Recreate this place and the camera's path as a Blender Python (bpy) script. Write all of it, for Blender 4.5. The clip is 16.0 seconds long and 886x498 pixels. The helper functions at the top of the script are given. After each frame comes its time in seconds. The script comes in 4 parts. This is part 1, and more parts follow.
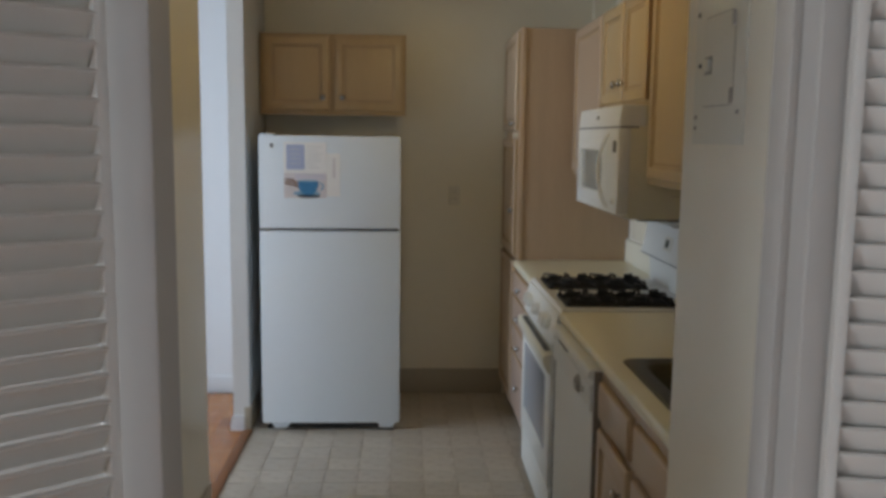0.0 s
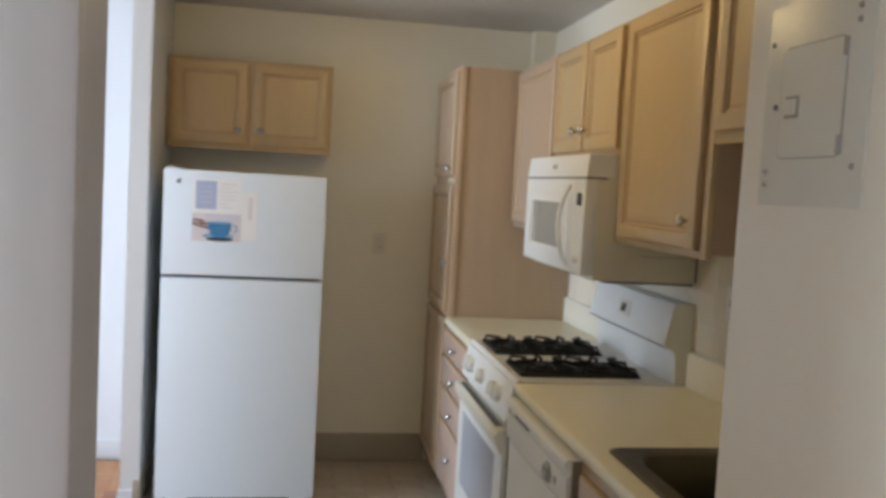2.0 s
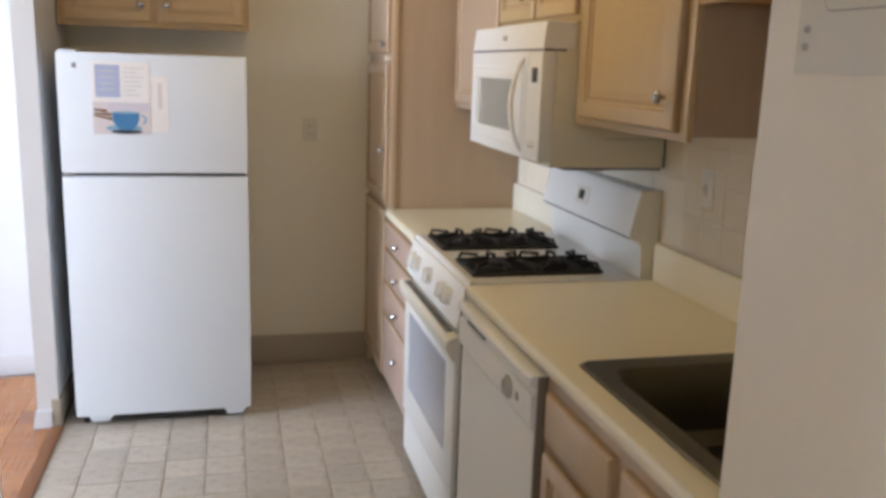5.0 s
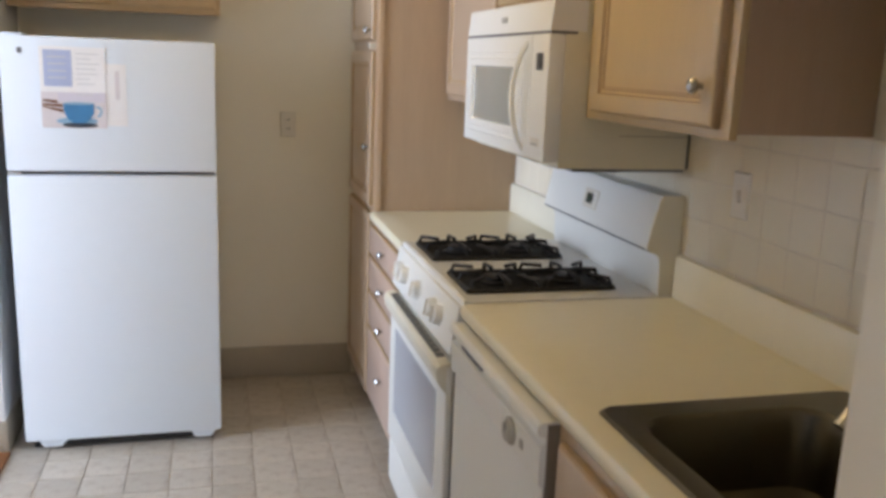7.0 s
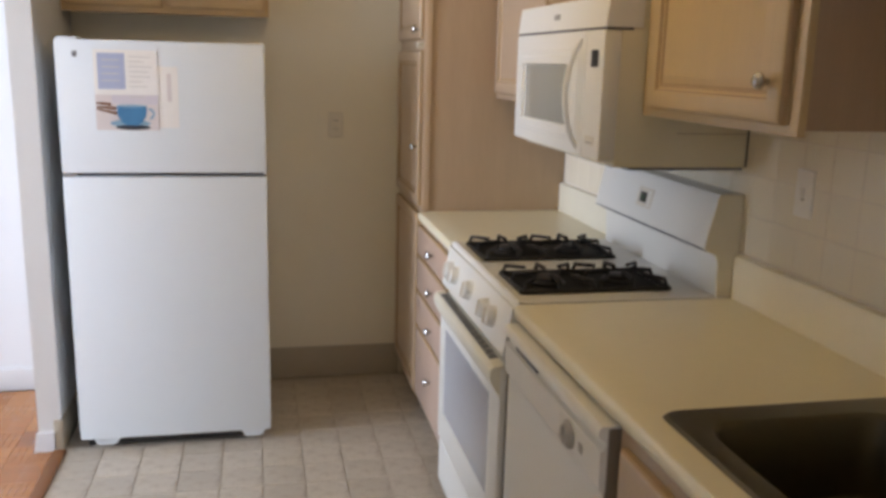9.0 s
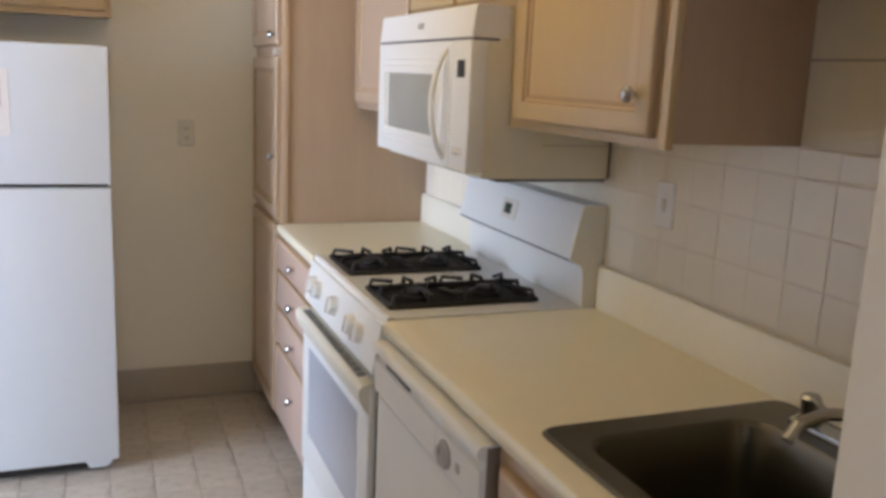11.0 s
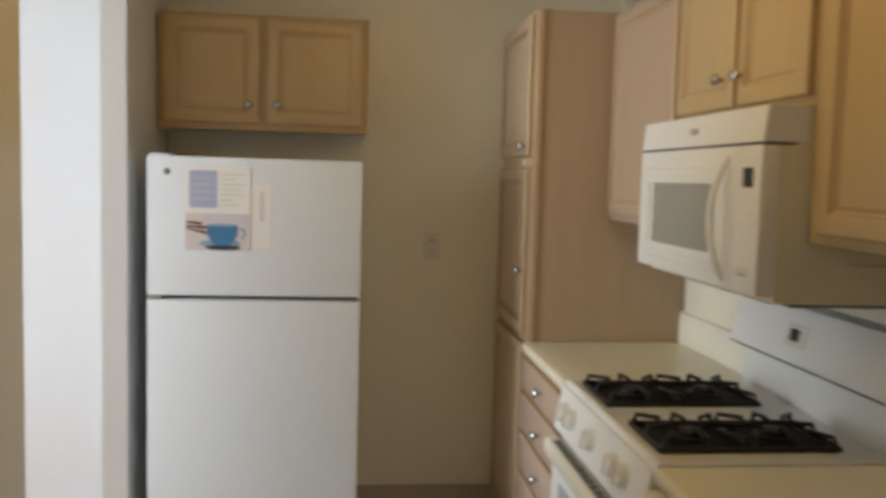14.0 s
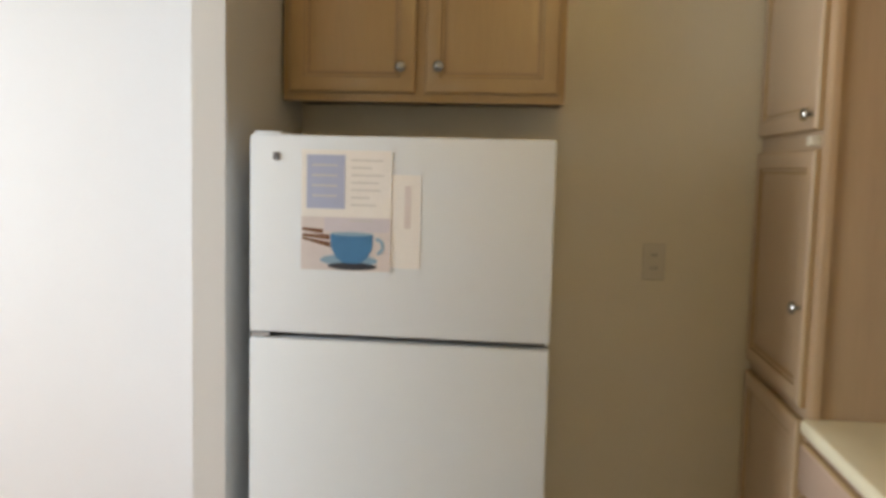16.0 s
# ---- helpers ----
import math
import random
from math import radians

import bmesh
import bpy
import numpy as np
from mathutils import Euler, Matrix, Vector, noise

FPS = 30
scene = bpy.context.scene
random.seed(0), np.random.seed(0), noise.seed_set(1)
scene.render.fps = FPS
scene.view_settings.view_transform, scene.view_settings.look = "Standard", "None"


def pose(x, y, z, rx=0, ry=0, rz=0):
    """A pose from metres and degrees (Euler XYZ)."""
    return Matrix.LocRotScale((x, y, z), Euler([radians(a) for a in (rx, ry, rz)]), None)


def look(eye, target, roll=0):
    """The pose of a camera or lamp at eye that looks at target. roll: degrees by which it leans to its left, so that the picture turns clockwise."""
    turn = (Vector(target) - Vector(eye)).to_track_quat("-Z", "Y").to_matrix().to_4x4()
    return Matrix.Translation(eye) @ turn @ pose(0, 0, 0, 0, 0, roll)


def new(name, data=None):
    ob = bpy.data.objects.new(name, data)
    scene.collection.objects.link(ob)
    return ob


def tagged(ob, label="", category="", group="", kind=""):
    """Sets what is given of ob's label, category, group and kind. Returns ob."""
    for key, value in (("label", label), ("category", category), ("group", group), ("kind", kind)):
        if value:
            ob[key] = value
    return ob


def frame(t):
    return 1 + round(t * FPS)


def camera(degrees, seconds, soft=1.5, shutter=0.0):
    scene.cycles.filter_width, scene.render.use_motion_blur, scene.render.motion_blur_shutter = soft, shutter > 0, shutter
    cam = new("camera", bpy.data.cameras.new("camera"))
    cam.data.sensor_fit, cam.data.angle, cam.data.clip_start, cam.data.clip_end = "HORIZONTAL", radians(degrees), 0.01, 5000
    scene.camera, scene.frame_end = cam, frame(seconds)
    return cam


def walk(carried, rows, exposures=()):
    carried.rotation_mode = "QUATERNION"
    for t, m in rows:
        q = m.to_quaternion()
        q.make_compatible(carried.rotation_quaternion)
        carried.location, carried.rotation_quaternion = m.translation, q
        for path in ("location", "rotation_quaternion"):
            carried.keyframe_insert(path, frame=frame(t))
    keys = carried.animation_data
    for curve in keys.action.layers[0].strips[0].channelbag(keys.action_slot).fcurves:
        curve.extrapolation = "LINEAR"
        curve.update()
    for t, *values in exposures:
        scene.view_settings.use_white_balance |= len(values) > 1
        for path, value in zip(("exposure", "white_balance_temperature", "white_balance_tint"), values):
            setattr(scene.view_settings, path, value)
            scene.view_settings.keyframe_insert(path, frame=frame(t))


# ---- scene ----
cam = camera(54.6, 16.0, soft=3.5, shutter=0.5)
EXPOSURES = [
    (0.0, -1.10, 7400, 18), (0.5, -1.05, 7400, 18), (1.0, -0.32, 7450, 18), (2.0, -0.30, 7400, 21), (2.5, -0.24, 6850, 19), (3.0, -0.05, 6750, 23),
    (3.5, 0.09, 6750, 25), (4.0, 0.22, 6700, 25), (4.5, 0.01, 7550, 26), (7.0, 0.06, 7250, 24), (8.0, -0.05, 7150, 27), (9.0, -0.17, 7900, 26),
    (9.5, -0.17, 7900, 26), (12.0, 0.3, 6450, 27), (13.0, 0.25, 6400, 27), (13.5, 0.12, 6450, 25), (14.0, -0.52, 8900, 21), (15.0, -0.53, 9300, 21), (16.0, -0.44, 9500, 21),
]
PATH = [
    (0, (0.072, 0.493, 1.559), (0.161, 2.475, 1.303), 0.7),
    (0.5, (0.027, 0.644, 1.554), (0.181, 2.618, 1.274), 2.3),
    (1, (0.021, 0.771, 1.566), (0.191, 2.756, 1.388), 3.8),
    (1.5, (0.002, 0.847, 1.562), (0.165, 2.829, 1.347), 4.9),
    (2, (-0.079, 0.921, 1.554), (0.258, 2.887, 1.408), 3.2),
    (2.5, (-0.137, 0.988, 1.567), (0.307, 2.932, 1.415), 1.4),
    (3, (-0.174, 1.008, 1.566), (0.33, 2.937, 1.398), 2.3),
    (3.5, (-0.192, 1.04, 1.56), (0.443, 2.923, 1.341), 1.7),
    (4, (-0.179, 1.094, 1.55), (0.524, 2.939, 1.229), 1.7),
    (4.5, (-0.1, 1.179, 1.551), (0.415, 3.072, 1.159), 1.8),
    (6.8, (0.067, 1.552, 1.518), (0.511, 3.454, 1.085), 1.9),
    (7, (0.058, 1.595, 1.52), (0.559, 3.484, 1.099), 2.2),
    (7.5, (0.045, 1.621, 1.517), (0.537, 3.516, 1.106), 1.9),
    (8, (0.041, 1.618, 1.518), (0.498, 3.523, 1.114), 1.2),
    (8.5, (0.04, 1.622, 1.515), (0.477, 3.524, 1.079), 1.2),
    (9, (0.032, 1.624, 1.516), (0.441, 3.535, 1.091), 1.5),
    (9.5, (0.02, 1.634, 1.514), (0.458, 3.539, 1.092), 2.3),
    (9.7, (0.022, 1.649, 1.511), (0.516, 3.54, 1.088), 2.6),
    (11.8, (0.019, 1.704, 1.52), (0.783, 3.524, 1.197), 2.3),
    (12, (0.019, 1.701, 1.527), (0.762, 3.547, 1.327), 1.8),
    (12.5, (0.007, 1.705, 1.531), (0.761, 3.557, 1.481), 2.2),
    (13, (-0.012, 1.691, 1.542), (0.632, 3.584, 1.575), 2.3),
    (13.5, (0.0, 1.777, 1.531), (0.504, 3.711, 1.442), 1.7),
    (14, (-0.006, 1.934, 1.518), (0.22, 3.914, 1.351), 1.6),
    (14.5, (0.046, 2.172, 1.505), (0.128, 4.165, 1.356), 2.9),
    (15, (0.04, 2.418, 1.486), (0.015, 4.402, 1.239), 2.6),
    (15.5, (0.002, 2.691, 1.489), (-0.1, 4.682, 1.332), 2.8),
    (16, (0.019, 2.942, 1.494), (-0.206, 4.920, 1.306), 1.4),
]
walk(cam, [(t, look(eye, target, roll)) for t, eye, target, roll in PATH], EXPOSURES)

# ---- light ----
world = bpy.data.worlds.new("world")
world.use_nodes = True
scene.world = world
sky = world.node_tree.nodes.new("ShaderNodeTexSky")
sky.sky_type, sky.sun_disc, sky.sun_elevation, sky.sun_rotation = "NISHITA", False, radians(40), radians(200)
background = world.node_tree.nodes["Background"]
background.inputs["Strength"].default_value = 0.12
world.node_tree.links.new(sky.outputs[0], background.inputs[0])


def area_light(name, m, sx, sy, watts, colour, spread=180):
    lamp = bpy.data.lights.new(name, "AREA")
    lamp.shape, lamp.size, lamp.size_y, lamp.energy, lamp.color = "RECTANGLE", sx, sy, watts, colour
    lamp.spread = radians(spread)
    ob = new(name, lamp)
    ob.matrix_world = m
    return ob


# sky light in the living room window, and the kitchen's warm ceiling lamp
NORTH_WATTS, SOUTH_WATTS, BULB_WATTS = 168.0, 415.0, 9.8
DAY = (0.55, 0.765, 1.0)
area_light("window_light_north", look((-4.16, 3.8, 1.4), (0, 3.8, 1.3)), 2.3, 1.6, NORTH_WATTS, DAY, 140)
area_light("window_light_south", look((-4.16, 0.3, 1.4), (0, 0.3, 1.3)), 2.8, 1.6, SOUTH_WATTS, DAY)
bulb = bpy.data.lights.new("bulb", "POINT")
bulb.energy, bulb.color, bulb.shadow_soft_size = BULB_WATTS, (1.0, 0.84, 0.42), 0.05
new("bulb", bulb).location = (0.23, 3.62, 2.305)


# ---- materials ----
def mat(name, colour, rough=0.5, metal=0.0, vary=0.06, scale=6.0, stretch=(1, 1, 1), bump=0.0, bump_scale=60.0, fine=0.04, spec=0.5, each=0.0, island=0.0, stain=None, coat=0.0):
    """A surface with two scales of colour variation, and relief."""
    m = bpy.data.materials.new(name)
    m.use_nodes = True
    n, links = m.node_tree.nodes, m.node_tree.links
    bsdf = n["Principled BSDF"]
    bsdf.inputs["Metallic"].default_value = metal
    bsdf.inputs["Specular IOR Level"].default_value = spec
    bsdf.inputs["Coat Weight"].default_value, bsdf.inputs["Coat Roughness"].default_value = coat, 0.23
    co = n.new("ShaderNodeTexCoord")
    mp = n.new("ShaderNodeMapping")
    mp.inputs["Scale"].default_value = stretch
    links.new(co.outputs["Object"], mp.inputs["Vector"])

    def noise_node(sc, detail, rough_=0.6):
        t = n.new("ShaderNodeTexNoise")
        t.inputs["Scale"].default_value, t.inputs["Detail"].default_value, t.inputs["Roughness"].default_value = sc, detail, rough_
        links.new(mp.outputs[0], t.inputs["Vector"])
        return t.outputs["Fac"]

    def math_node(op, a, b):
        t = n.new("ShaderNodeMath")
        t.operation = op
        for i, v in enumerate((a, b)):
            if isinstance(v, (int, float)):
                t.inputs[i].default_value = v
            else:
                links.new(v, t.inputs[i])
        return t.outputs[0]

    big, small = noise_node(scale, 3), noise_node(scale * 11, 4)
    value = math_node("ADD", math_node("MULTIPLY", math_node("SUBTRACT", big, 0.5), 2 * vary), math_node("MULTIPLY", math_node("SUBTRACT", small, 0.5), 2 * fine))
    if each:
        info = n.new("ShaderNodeObjectInfo")
        value = math_node("ADD", value, math_node("MULTIPLY", math_node("SUBTRACT", info.outputs["Random"], 0.5), 2 * each))
    if island:
        geo = n.new("ShaderNodeNewGeometry")
        value = math_node("ADD", value, math_node("MULTIPLY", math_node("SUBTRACT", geo.outputs["Random Per Island"], 0.5), 2 * island))
    value = math_node("ADD", value, 1.0)
    scaled = n.new("ShaderNodeVectorMath")
    scaled.operation = "SCALE"
    scaled.inputs[0].default_value = colour
    links.new(value, scaled.inputs["Scale"])
    out = scaled.outputs[0]
    if stain:
        mix = n.new("ShaderNodeMix")
        mix.data_type = "RGBA"
        ramp = n.new("ShaderNodeMapRange")
        ramp.inputs[1].default_value, ramp.inputs[2].default_value, ramp.inputs[4].default_value = 0.48, 0.72, stain[3]
        links.new(noise_node(scale * 2.3, 5), ramp.inputs[0])
        links.new(ramp.outputs[0], mix.inputs["Factor"])
        links.new(out, mix.inputs["A"])
        mix.inputs["B"].default_value = (*stain[:3], 1)
        out = mix.outputs["Result"]
    links.new(out, bsdf.inputs["Base Color"])
    links.new(math_node("ADD", math_node("MULTIPLY", math_node("SUBTRACT", big, 0.5), min(0.18, 2 * vary)), rough), bsdf.inputs["Roughness"])
    if bump:
        b = n.new("ShaderNodeBump")
        b.inputs["Strength"].default_value, b.inputs["Distance"].default_value = bump, 0.002
        links.new(noise_node(bump_scale, 3), b.inputs["Height"])
        links.new(b.outputs[0], bsdf.inputs["Normal"])
    return m


def glow(name, colour, strength):
    m = bpy.data.materials.new(name)
    m.use_nodes = True
    bsdf = m.node_tree.nodes["Principled BSDF"]
    bsdf.inputs["Base Color"].default_value = (*colour, 1)
    bsdf.inputs["Emission Color"].default_value = (*colour, 1)
    bsdf.inputs["Emission Strength"].default_value = strength
    return m


PAINT = mat("wall_paint", (0.77, 0.715, 0.585), 0.29, vary=0.035, scale=1.3, bump=0.25, bump_scale=90, fine=0.02)
WHITE_PAINT = mat("white_wall_paint", (0.715, 0.735, 0.755), 0.5, vary=0.03, scale=1.2, bump=0.2, bump_scale=90, fine=0.015)
OFF_WHITE = mat("off_white_wall_paint", (0.68, 0.68, 0.67), 0.45, vary=0.03, scale=1.2, bump=0.2, bump_scale=90, fine=0.015)
CEILING = mat("ceiling_paint", (0.66, 0.63, 0.58), 0.7, vary=0.04, scale=1.5, bump=0.3, bump_scale=120)
TRIM = mat("trim_paint", (0.52, 0.472, 0.41), 0.48, vary=0.04, scale=3, bump=0.12, bump_scale=50, fine=0.02)
WOOD = mat("honey_maple", (0.565, 0.412, 0.222), 0.36, vary=0.07, scale=4.0, stretch=(3.5, 3.5, 0.35), bump=0.06, bump_scale=60, fine=0.065, each=0.05, coat=0.28)
WOOD_SIDE = mat("maple_veneer", (0.455, 0.322, 0.215), 0.42, vary=0.08, scale=3.2, stretch=(5.0, 5.0, 0.3), bump=0.06, bump_scale=70, fine=0.08, each=0.03)
# same maple, with cool daylight and less lamp light tinted into the colour
DAYLIT_WOOD = mat("daylit_maple", (0.465, 0.332, 0.228), 0.34, vary=0.05, scale=4.0, stretch=(3.5, 3.5, 0.35), bump=0.08, bump_scale=60, fine=0.07, each=0.05, coat=0.28)
# pantry maple lightened to stand in for window light that misses it
BRIGHTENED_WOOD = mat("brightened_maple", (0.575, 0.415, 0.285), 0.34, vary=0.06, scale=4.0, stretch=(3.5, 3.5, 0.35), bump=0.08, bump_scale=60, fine=0.08, each=0.05, coat=0.28)
# drawer maple, its pink cast painted in for the bluish daylight there
DAYLIT_BASE_WOOD = mat("daylit_base_maple", (0.505, 0.358, 0.285), 0.34, vary=0.05, scale=4.0, stretch=(3.5, 3.5, 0.35), bump=0.08, bump_scale=60, fine=0.07, each=0.05, coat=0.28)
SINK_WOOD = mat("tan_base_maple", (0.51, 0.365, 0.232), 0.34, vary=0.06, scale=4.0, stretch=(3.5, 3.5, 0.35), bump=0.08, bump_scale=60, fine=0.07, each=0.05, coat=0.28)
AMBER_WOOD = mat("amber_maple", (0.54, 0.366, 0.19), 0.36, vary=0.06, scale=4.0, stretch=(3.5, 3.5, 0.35), bump=0.06, bump_scale=60, fine=0.07, each=0.05, coat=0.28)
WOOD_UNDER = mat("raw_plywood", (0.45, 0.24, 0.09), 0.6, vary=0.12, scale=3.0, stretch=(0.4, 4, 4), fine=0.1)
CAB_INSIDE = mat("cabinet_shade", (0.30, 0.21, 0.14), 0.6, vary=0.08, scale=4)
LAMINATE = mat("cream_laminate", (0.825, 0.768, 0.585), 0.3, vary=0.03, scale=2.5, fine=0.03, bump=0.05, bump_scale=200)
LAMINATE_EDGE = mat("cream_laminate_edge", (0.80, 0.76, 0.63), 0.34, vary=0.04, scale=3.0, fine=0.03)
ENAMEL = mat("white_enamel", (0.79, 0.79, 0.75), 0.40, vary=0.015, scale=2.0, bump=0.06, bump_scale=260, fine=0.01)
BISQUE = mat("bisque_plastic", (0.76, 0.72, 0.60), 0.35, vary=0.03, scale=4.0, fine=0.02)
PANEL_PAINT = mat("breaker_panel_paint", (0.655, 0.64, 0.55), 0.4, vary=0.04, scale=5, bump=0.15, bump_scale=120, fine=0.02)
# trim paint darkened: the dimmer light beside the doorway is in the colour
SHADED_JAMB = mat("shaded_partition_paint", (0.415, 0.375, 0.33), 0.5, vary=0.04, scale=3, bump=0.12, bump_scale=50, fine=0.02)
# dark brown carries the shade below the fridge cabinet
SHADED_UNDERSIDE = mat("shaded_underside", (0.16, 0.10, 0.05), 0.6, vary=0.1, scale=4)
DOOR_SIDE = mat("taupe_steel_side", (0.23, 0.19, 0.145), 0.5, vary=0.06, scale=4)
GREY_PLASTIC = mat("grey_plastic", (0.40, 0.385, 0.35), 0.4, vary=0.05, scale=12)
BISQUE_METAL = mat("bisque_case", (0.70, 0.655, 0.51), 0.4, vary=0.04, scale=4.0, fine=0.02)
FRIDGE_ENAMEL = mat("textured_fridge_enamel", (0.76, 0.82, 0.865), 0.45, vary=0.015, scale=2.0, bump=0.12, bump_scale=300, fine=0.012)
# brown glaze, with the shade of grooves and door edges painted into it
GLAZE_SHADE = mat("brown_glaze_and_shade", (0.45, 0.305, 0.170), 0.45, vary=0.12, scale=5.0, stretch=(3, 3, 0.5), fine=0.08)
IRON = mat("cast_iron", (0.012, 0.012, 0.013), 0.5, vary=0.2, scale=20, bump=0.3, bump_scale=160)
BURNER_PAN = mat("burner_pan", (0.008, 0.008, 0.008), 0.7, spec=0.2, vary=0.2, scale=15)
CHROME = mat("chrome", (0.46, 0.46, 0.46), 0.24, metal=1.0, vary=0.03, fine=0.02)
STEEL = mat("brushed_steel", (0.16, 0.146, 0.115), 0.34, metal=1.0, vary=0.08, scale=5, stretch=(1, 12, 1), bump=0.06, bump_scale=120)
DARK = mat("dark_plastic", (0.015, 0.015, 0.016), 0.35, vary=0.1)
PAINT_LINE = mat("painted_seam", (0.36, 0.34, 0.30), 0.6, vary=0.1)
GASKET = mat("grey_gasket", (0.15, 0.15, 0.16), 0.6, vary=0.1)
OVEN_GLASS = mat("oven_glass", (0.50, 0.525, 0.57), 0.12, vary=0.04, scale=3)
MW_GLASS = mat("microwave_window", (0.36, 0.365, 0.335), 0.13, vary=0.04, scale=3)
VINYL = mat("vinyl_tile", (0.52, 0.462, 0.388), 0.32, vary=0.22, scale=9.0, fine=0.16, bump=0.12, bump_scale=70, each=0.09, stain=(0.33, 0.26, 0.20, 0.75))
GROUT = mat("vinyl_joint", (0.43, 0.365, 0.285), 0.45, vary=0.12, scale=5, fine=0.06)
COVE = mat("vinyl_cove_base", (0.40, 0.345, 0.265), 0.45, vary=0.06, scale=3, fine=0.03)
TILE = mat("glazed_tile", (0.81, 0.74, 0.60), 0.20, vary=0.025, scale=5, bump=0.05, bump_scale=25, fine=0.01, each=0.02)
TILE_GROUT = mat("tile_grout", (0.70, 0.63, 0.53), 0.7, vary=0.06, scale=9)
PARQUETS = [mat("oak_parquet", c, 0.25, vary=0.10, scale=5.0, stretch=(1, 5, 1), fine=0.10, each=0.06) for c in ((0.45, 0.18, 0.062), (0.40, 0.152, 0.05), (0.29, 0.11, 0.045))]
PARQUET_BED = mat("parquet_bed", (0.29, 0.115, 0.04), 0.6, vary=0.1)
PARQUET_FAR = mat("oak_parquet_far", (0.40, 0.16, 0.055), 0.25, vary=0.12, scale=5.0, stretch=(1, 5, 1), fine=0.12, island=0.14)
THRESHOLD = mat("dark_wood_strip", (0.24, 0.09, 0.028), 0.55, vary=0.15, scale=6, stretch=(6, 1, 6))
PLATE = mat("almond_plastic", (0.70, 0.66, 0.57), 0.35, vary=0.03)
OUTLET = mat("worn_almond_plastic", (0.66, 0.62, 0.53), 0.35, vary=0.03)
PAPER_PLASTIC = mat("white_plastic", (0.80, 0.78, 0.74), 0.35, vary=0.03)
PAPER = mat("white_paper", (0.86, 0.84, 0.82), 0.7, vary=0.03, scale=8)
BLUE_INK = mat("pale_blue_ink", (0.42, 0.48, 0.66), 0.7, vary=0.05, scale=9)
GREY_INK = mat("grey_ink", (0.63, 0.62, 0.61), 0.7, vary=0.05)
CUP_BLUE = mat("cup_blue_ink", (0.035, 0.21, 0.42), 0.6, vary=0.25, scale=18)
CUP_DARK = mat("cup_shadow_ink", (0.03, 0.035, 0.05), 0.6, vary=0.2)
LAVENDER = mat("lavender_ink", (0.66, 0.62, 0.68), 0.6, vary=0.08, scale=20)
SAUCER = mat("saucer_ink", (0.24, 0.42, 0.56), 0.6, vary=0.15)
CINNAMON = mat("cinnamon_ink", (0.20, 0.08, 0.035), 0.7, vary=0.4, scale=30)
PHOTO = mat("photo_ink", (0.72, 0.66, 0.66), 0.6, vary=0.10, scale=14)
GREEN_LCD = glow("clock_display", (0.01, 0.04, 0.02), 0.4)
LAMP_GLASS = glow("lamp_glass", (1.0, 0.85, 0.6), 2.0)
GLASS = bpy.data.materials.new("window_glass")
GLASS.use_nodes = True
GLASS.node_tree.nodes["Principled BSDF"].inputs["Transmission Weight"].default_value = 1.0
GLASS.node_tree.nodes["Principled BSDF"].inputs["Roughness"].default_value = 0.02


# ---- mesh helpers ----
def box(bm, x0, x1, y0, y1, z0, z1, bev=0.0, seg=2):
    """Adds one box, with rounded edges if bev is given."""
    b = bmesh.new()
    bmesh.ops.create_cube(b, size=1.0)
    for v in b.verts:
        v.co = Vector(((x0 + x1) / 2 + v.co.x * (x1 - x0), (y0 + y1) / 2 + v.co.y * (y1 - y0), (z0 + z1) / 2 + v.co.z * (z1 - z0)))
    if bev:
        bmesh.ops.bevel(b, geom=b.edges[:], offset=bev, segments=seg, profile=0.6, affect="EDGES")
    return add(bm, b)


def add(bm, b, m=None):
    made = {}
    for v in b.verts:
        made[v] = bm.verts.new(m @ v.co if m else v.co)
    for f in b.faces:
        bm.faces.new([made[v] for v in f.verts])
    b.free()
    return bm


def boxes(*rows, bev=0.0):
    bm = bmesh.new()
    for r in rows:
        box(bm, *r, bev=bev)
    return bm


def prism(bm, outline, place, a0, a1):
    """A closed outline of (p, q), swept from a0 to a1; place(p, q, a) gives the point."""
    lo = [bm.verts.new(place(p, q, a0)) for p, q in outline]
    hi = [bm.verts.new(place(p, q, a1)) for p, q in outline]
    n = len(outline)
    for i in range(n):
        bm.faces.new((lo[i], lo[(i + 1) % n], hi[(i + 1) % n], hi[i]))
    bm.faces.new(lo)
    bm.faces.new(hi[::-1])
    return bm


def along_y(p, q, a):
    return (p, a, q)


def lathe(bm, profile, base, axis, seg=14):
    """Rings of (radius, height) round an axis."""
    turn = Vector(axis).to_track_quat("Z", "Y").to_matrix()
    rings = []
    for r, h in profile:
        if r < 1e-5:
            rings.append([bm.verts.new(Vector(base) + turn @ Vector((0, 0, h)))])
        else:
            rings.append([bm.verts.new(Vector(base) + turn @ Vector((r * math.cos(2 * math.pi * i / seg), r * math.sin(2 * math.pi * i / seg), h))) for i in range(seg)])
    for a, b in zip(rings, rings[1:]):
        for i in range(seg):
            j = (i + 1) % seg
            if len(a) == 1:
                bm.faces.new((a[0], b[i], b[j]))
            elif len(b) == 1:
                bm.faces.new((a[i], a[j], b[0]))
            else:
                bm.faces.new((a[i], a[j], b[j], b[i]))
    for ring, flip in ((rings[0], True), (rings[-1], False)):
        if len(ring) > 2:
            bm.faces.new(ring[::-1] if flip else ring)
    return bm


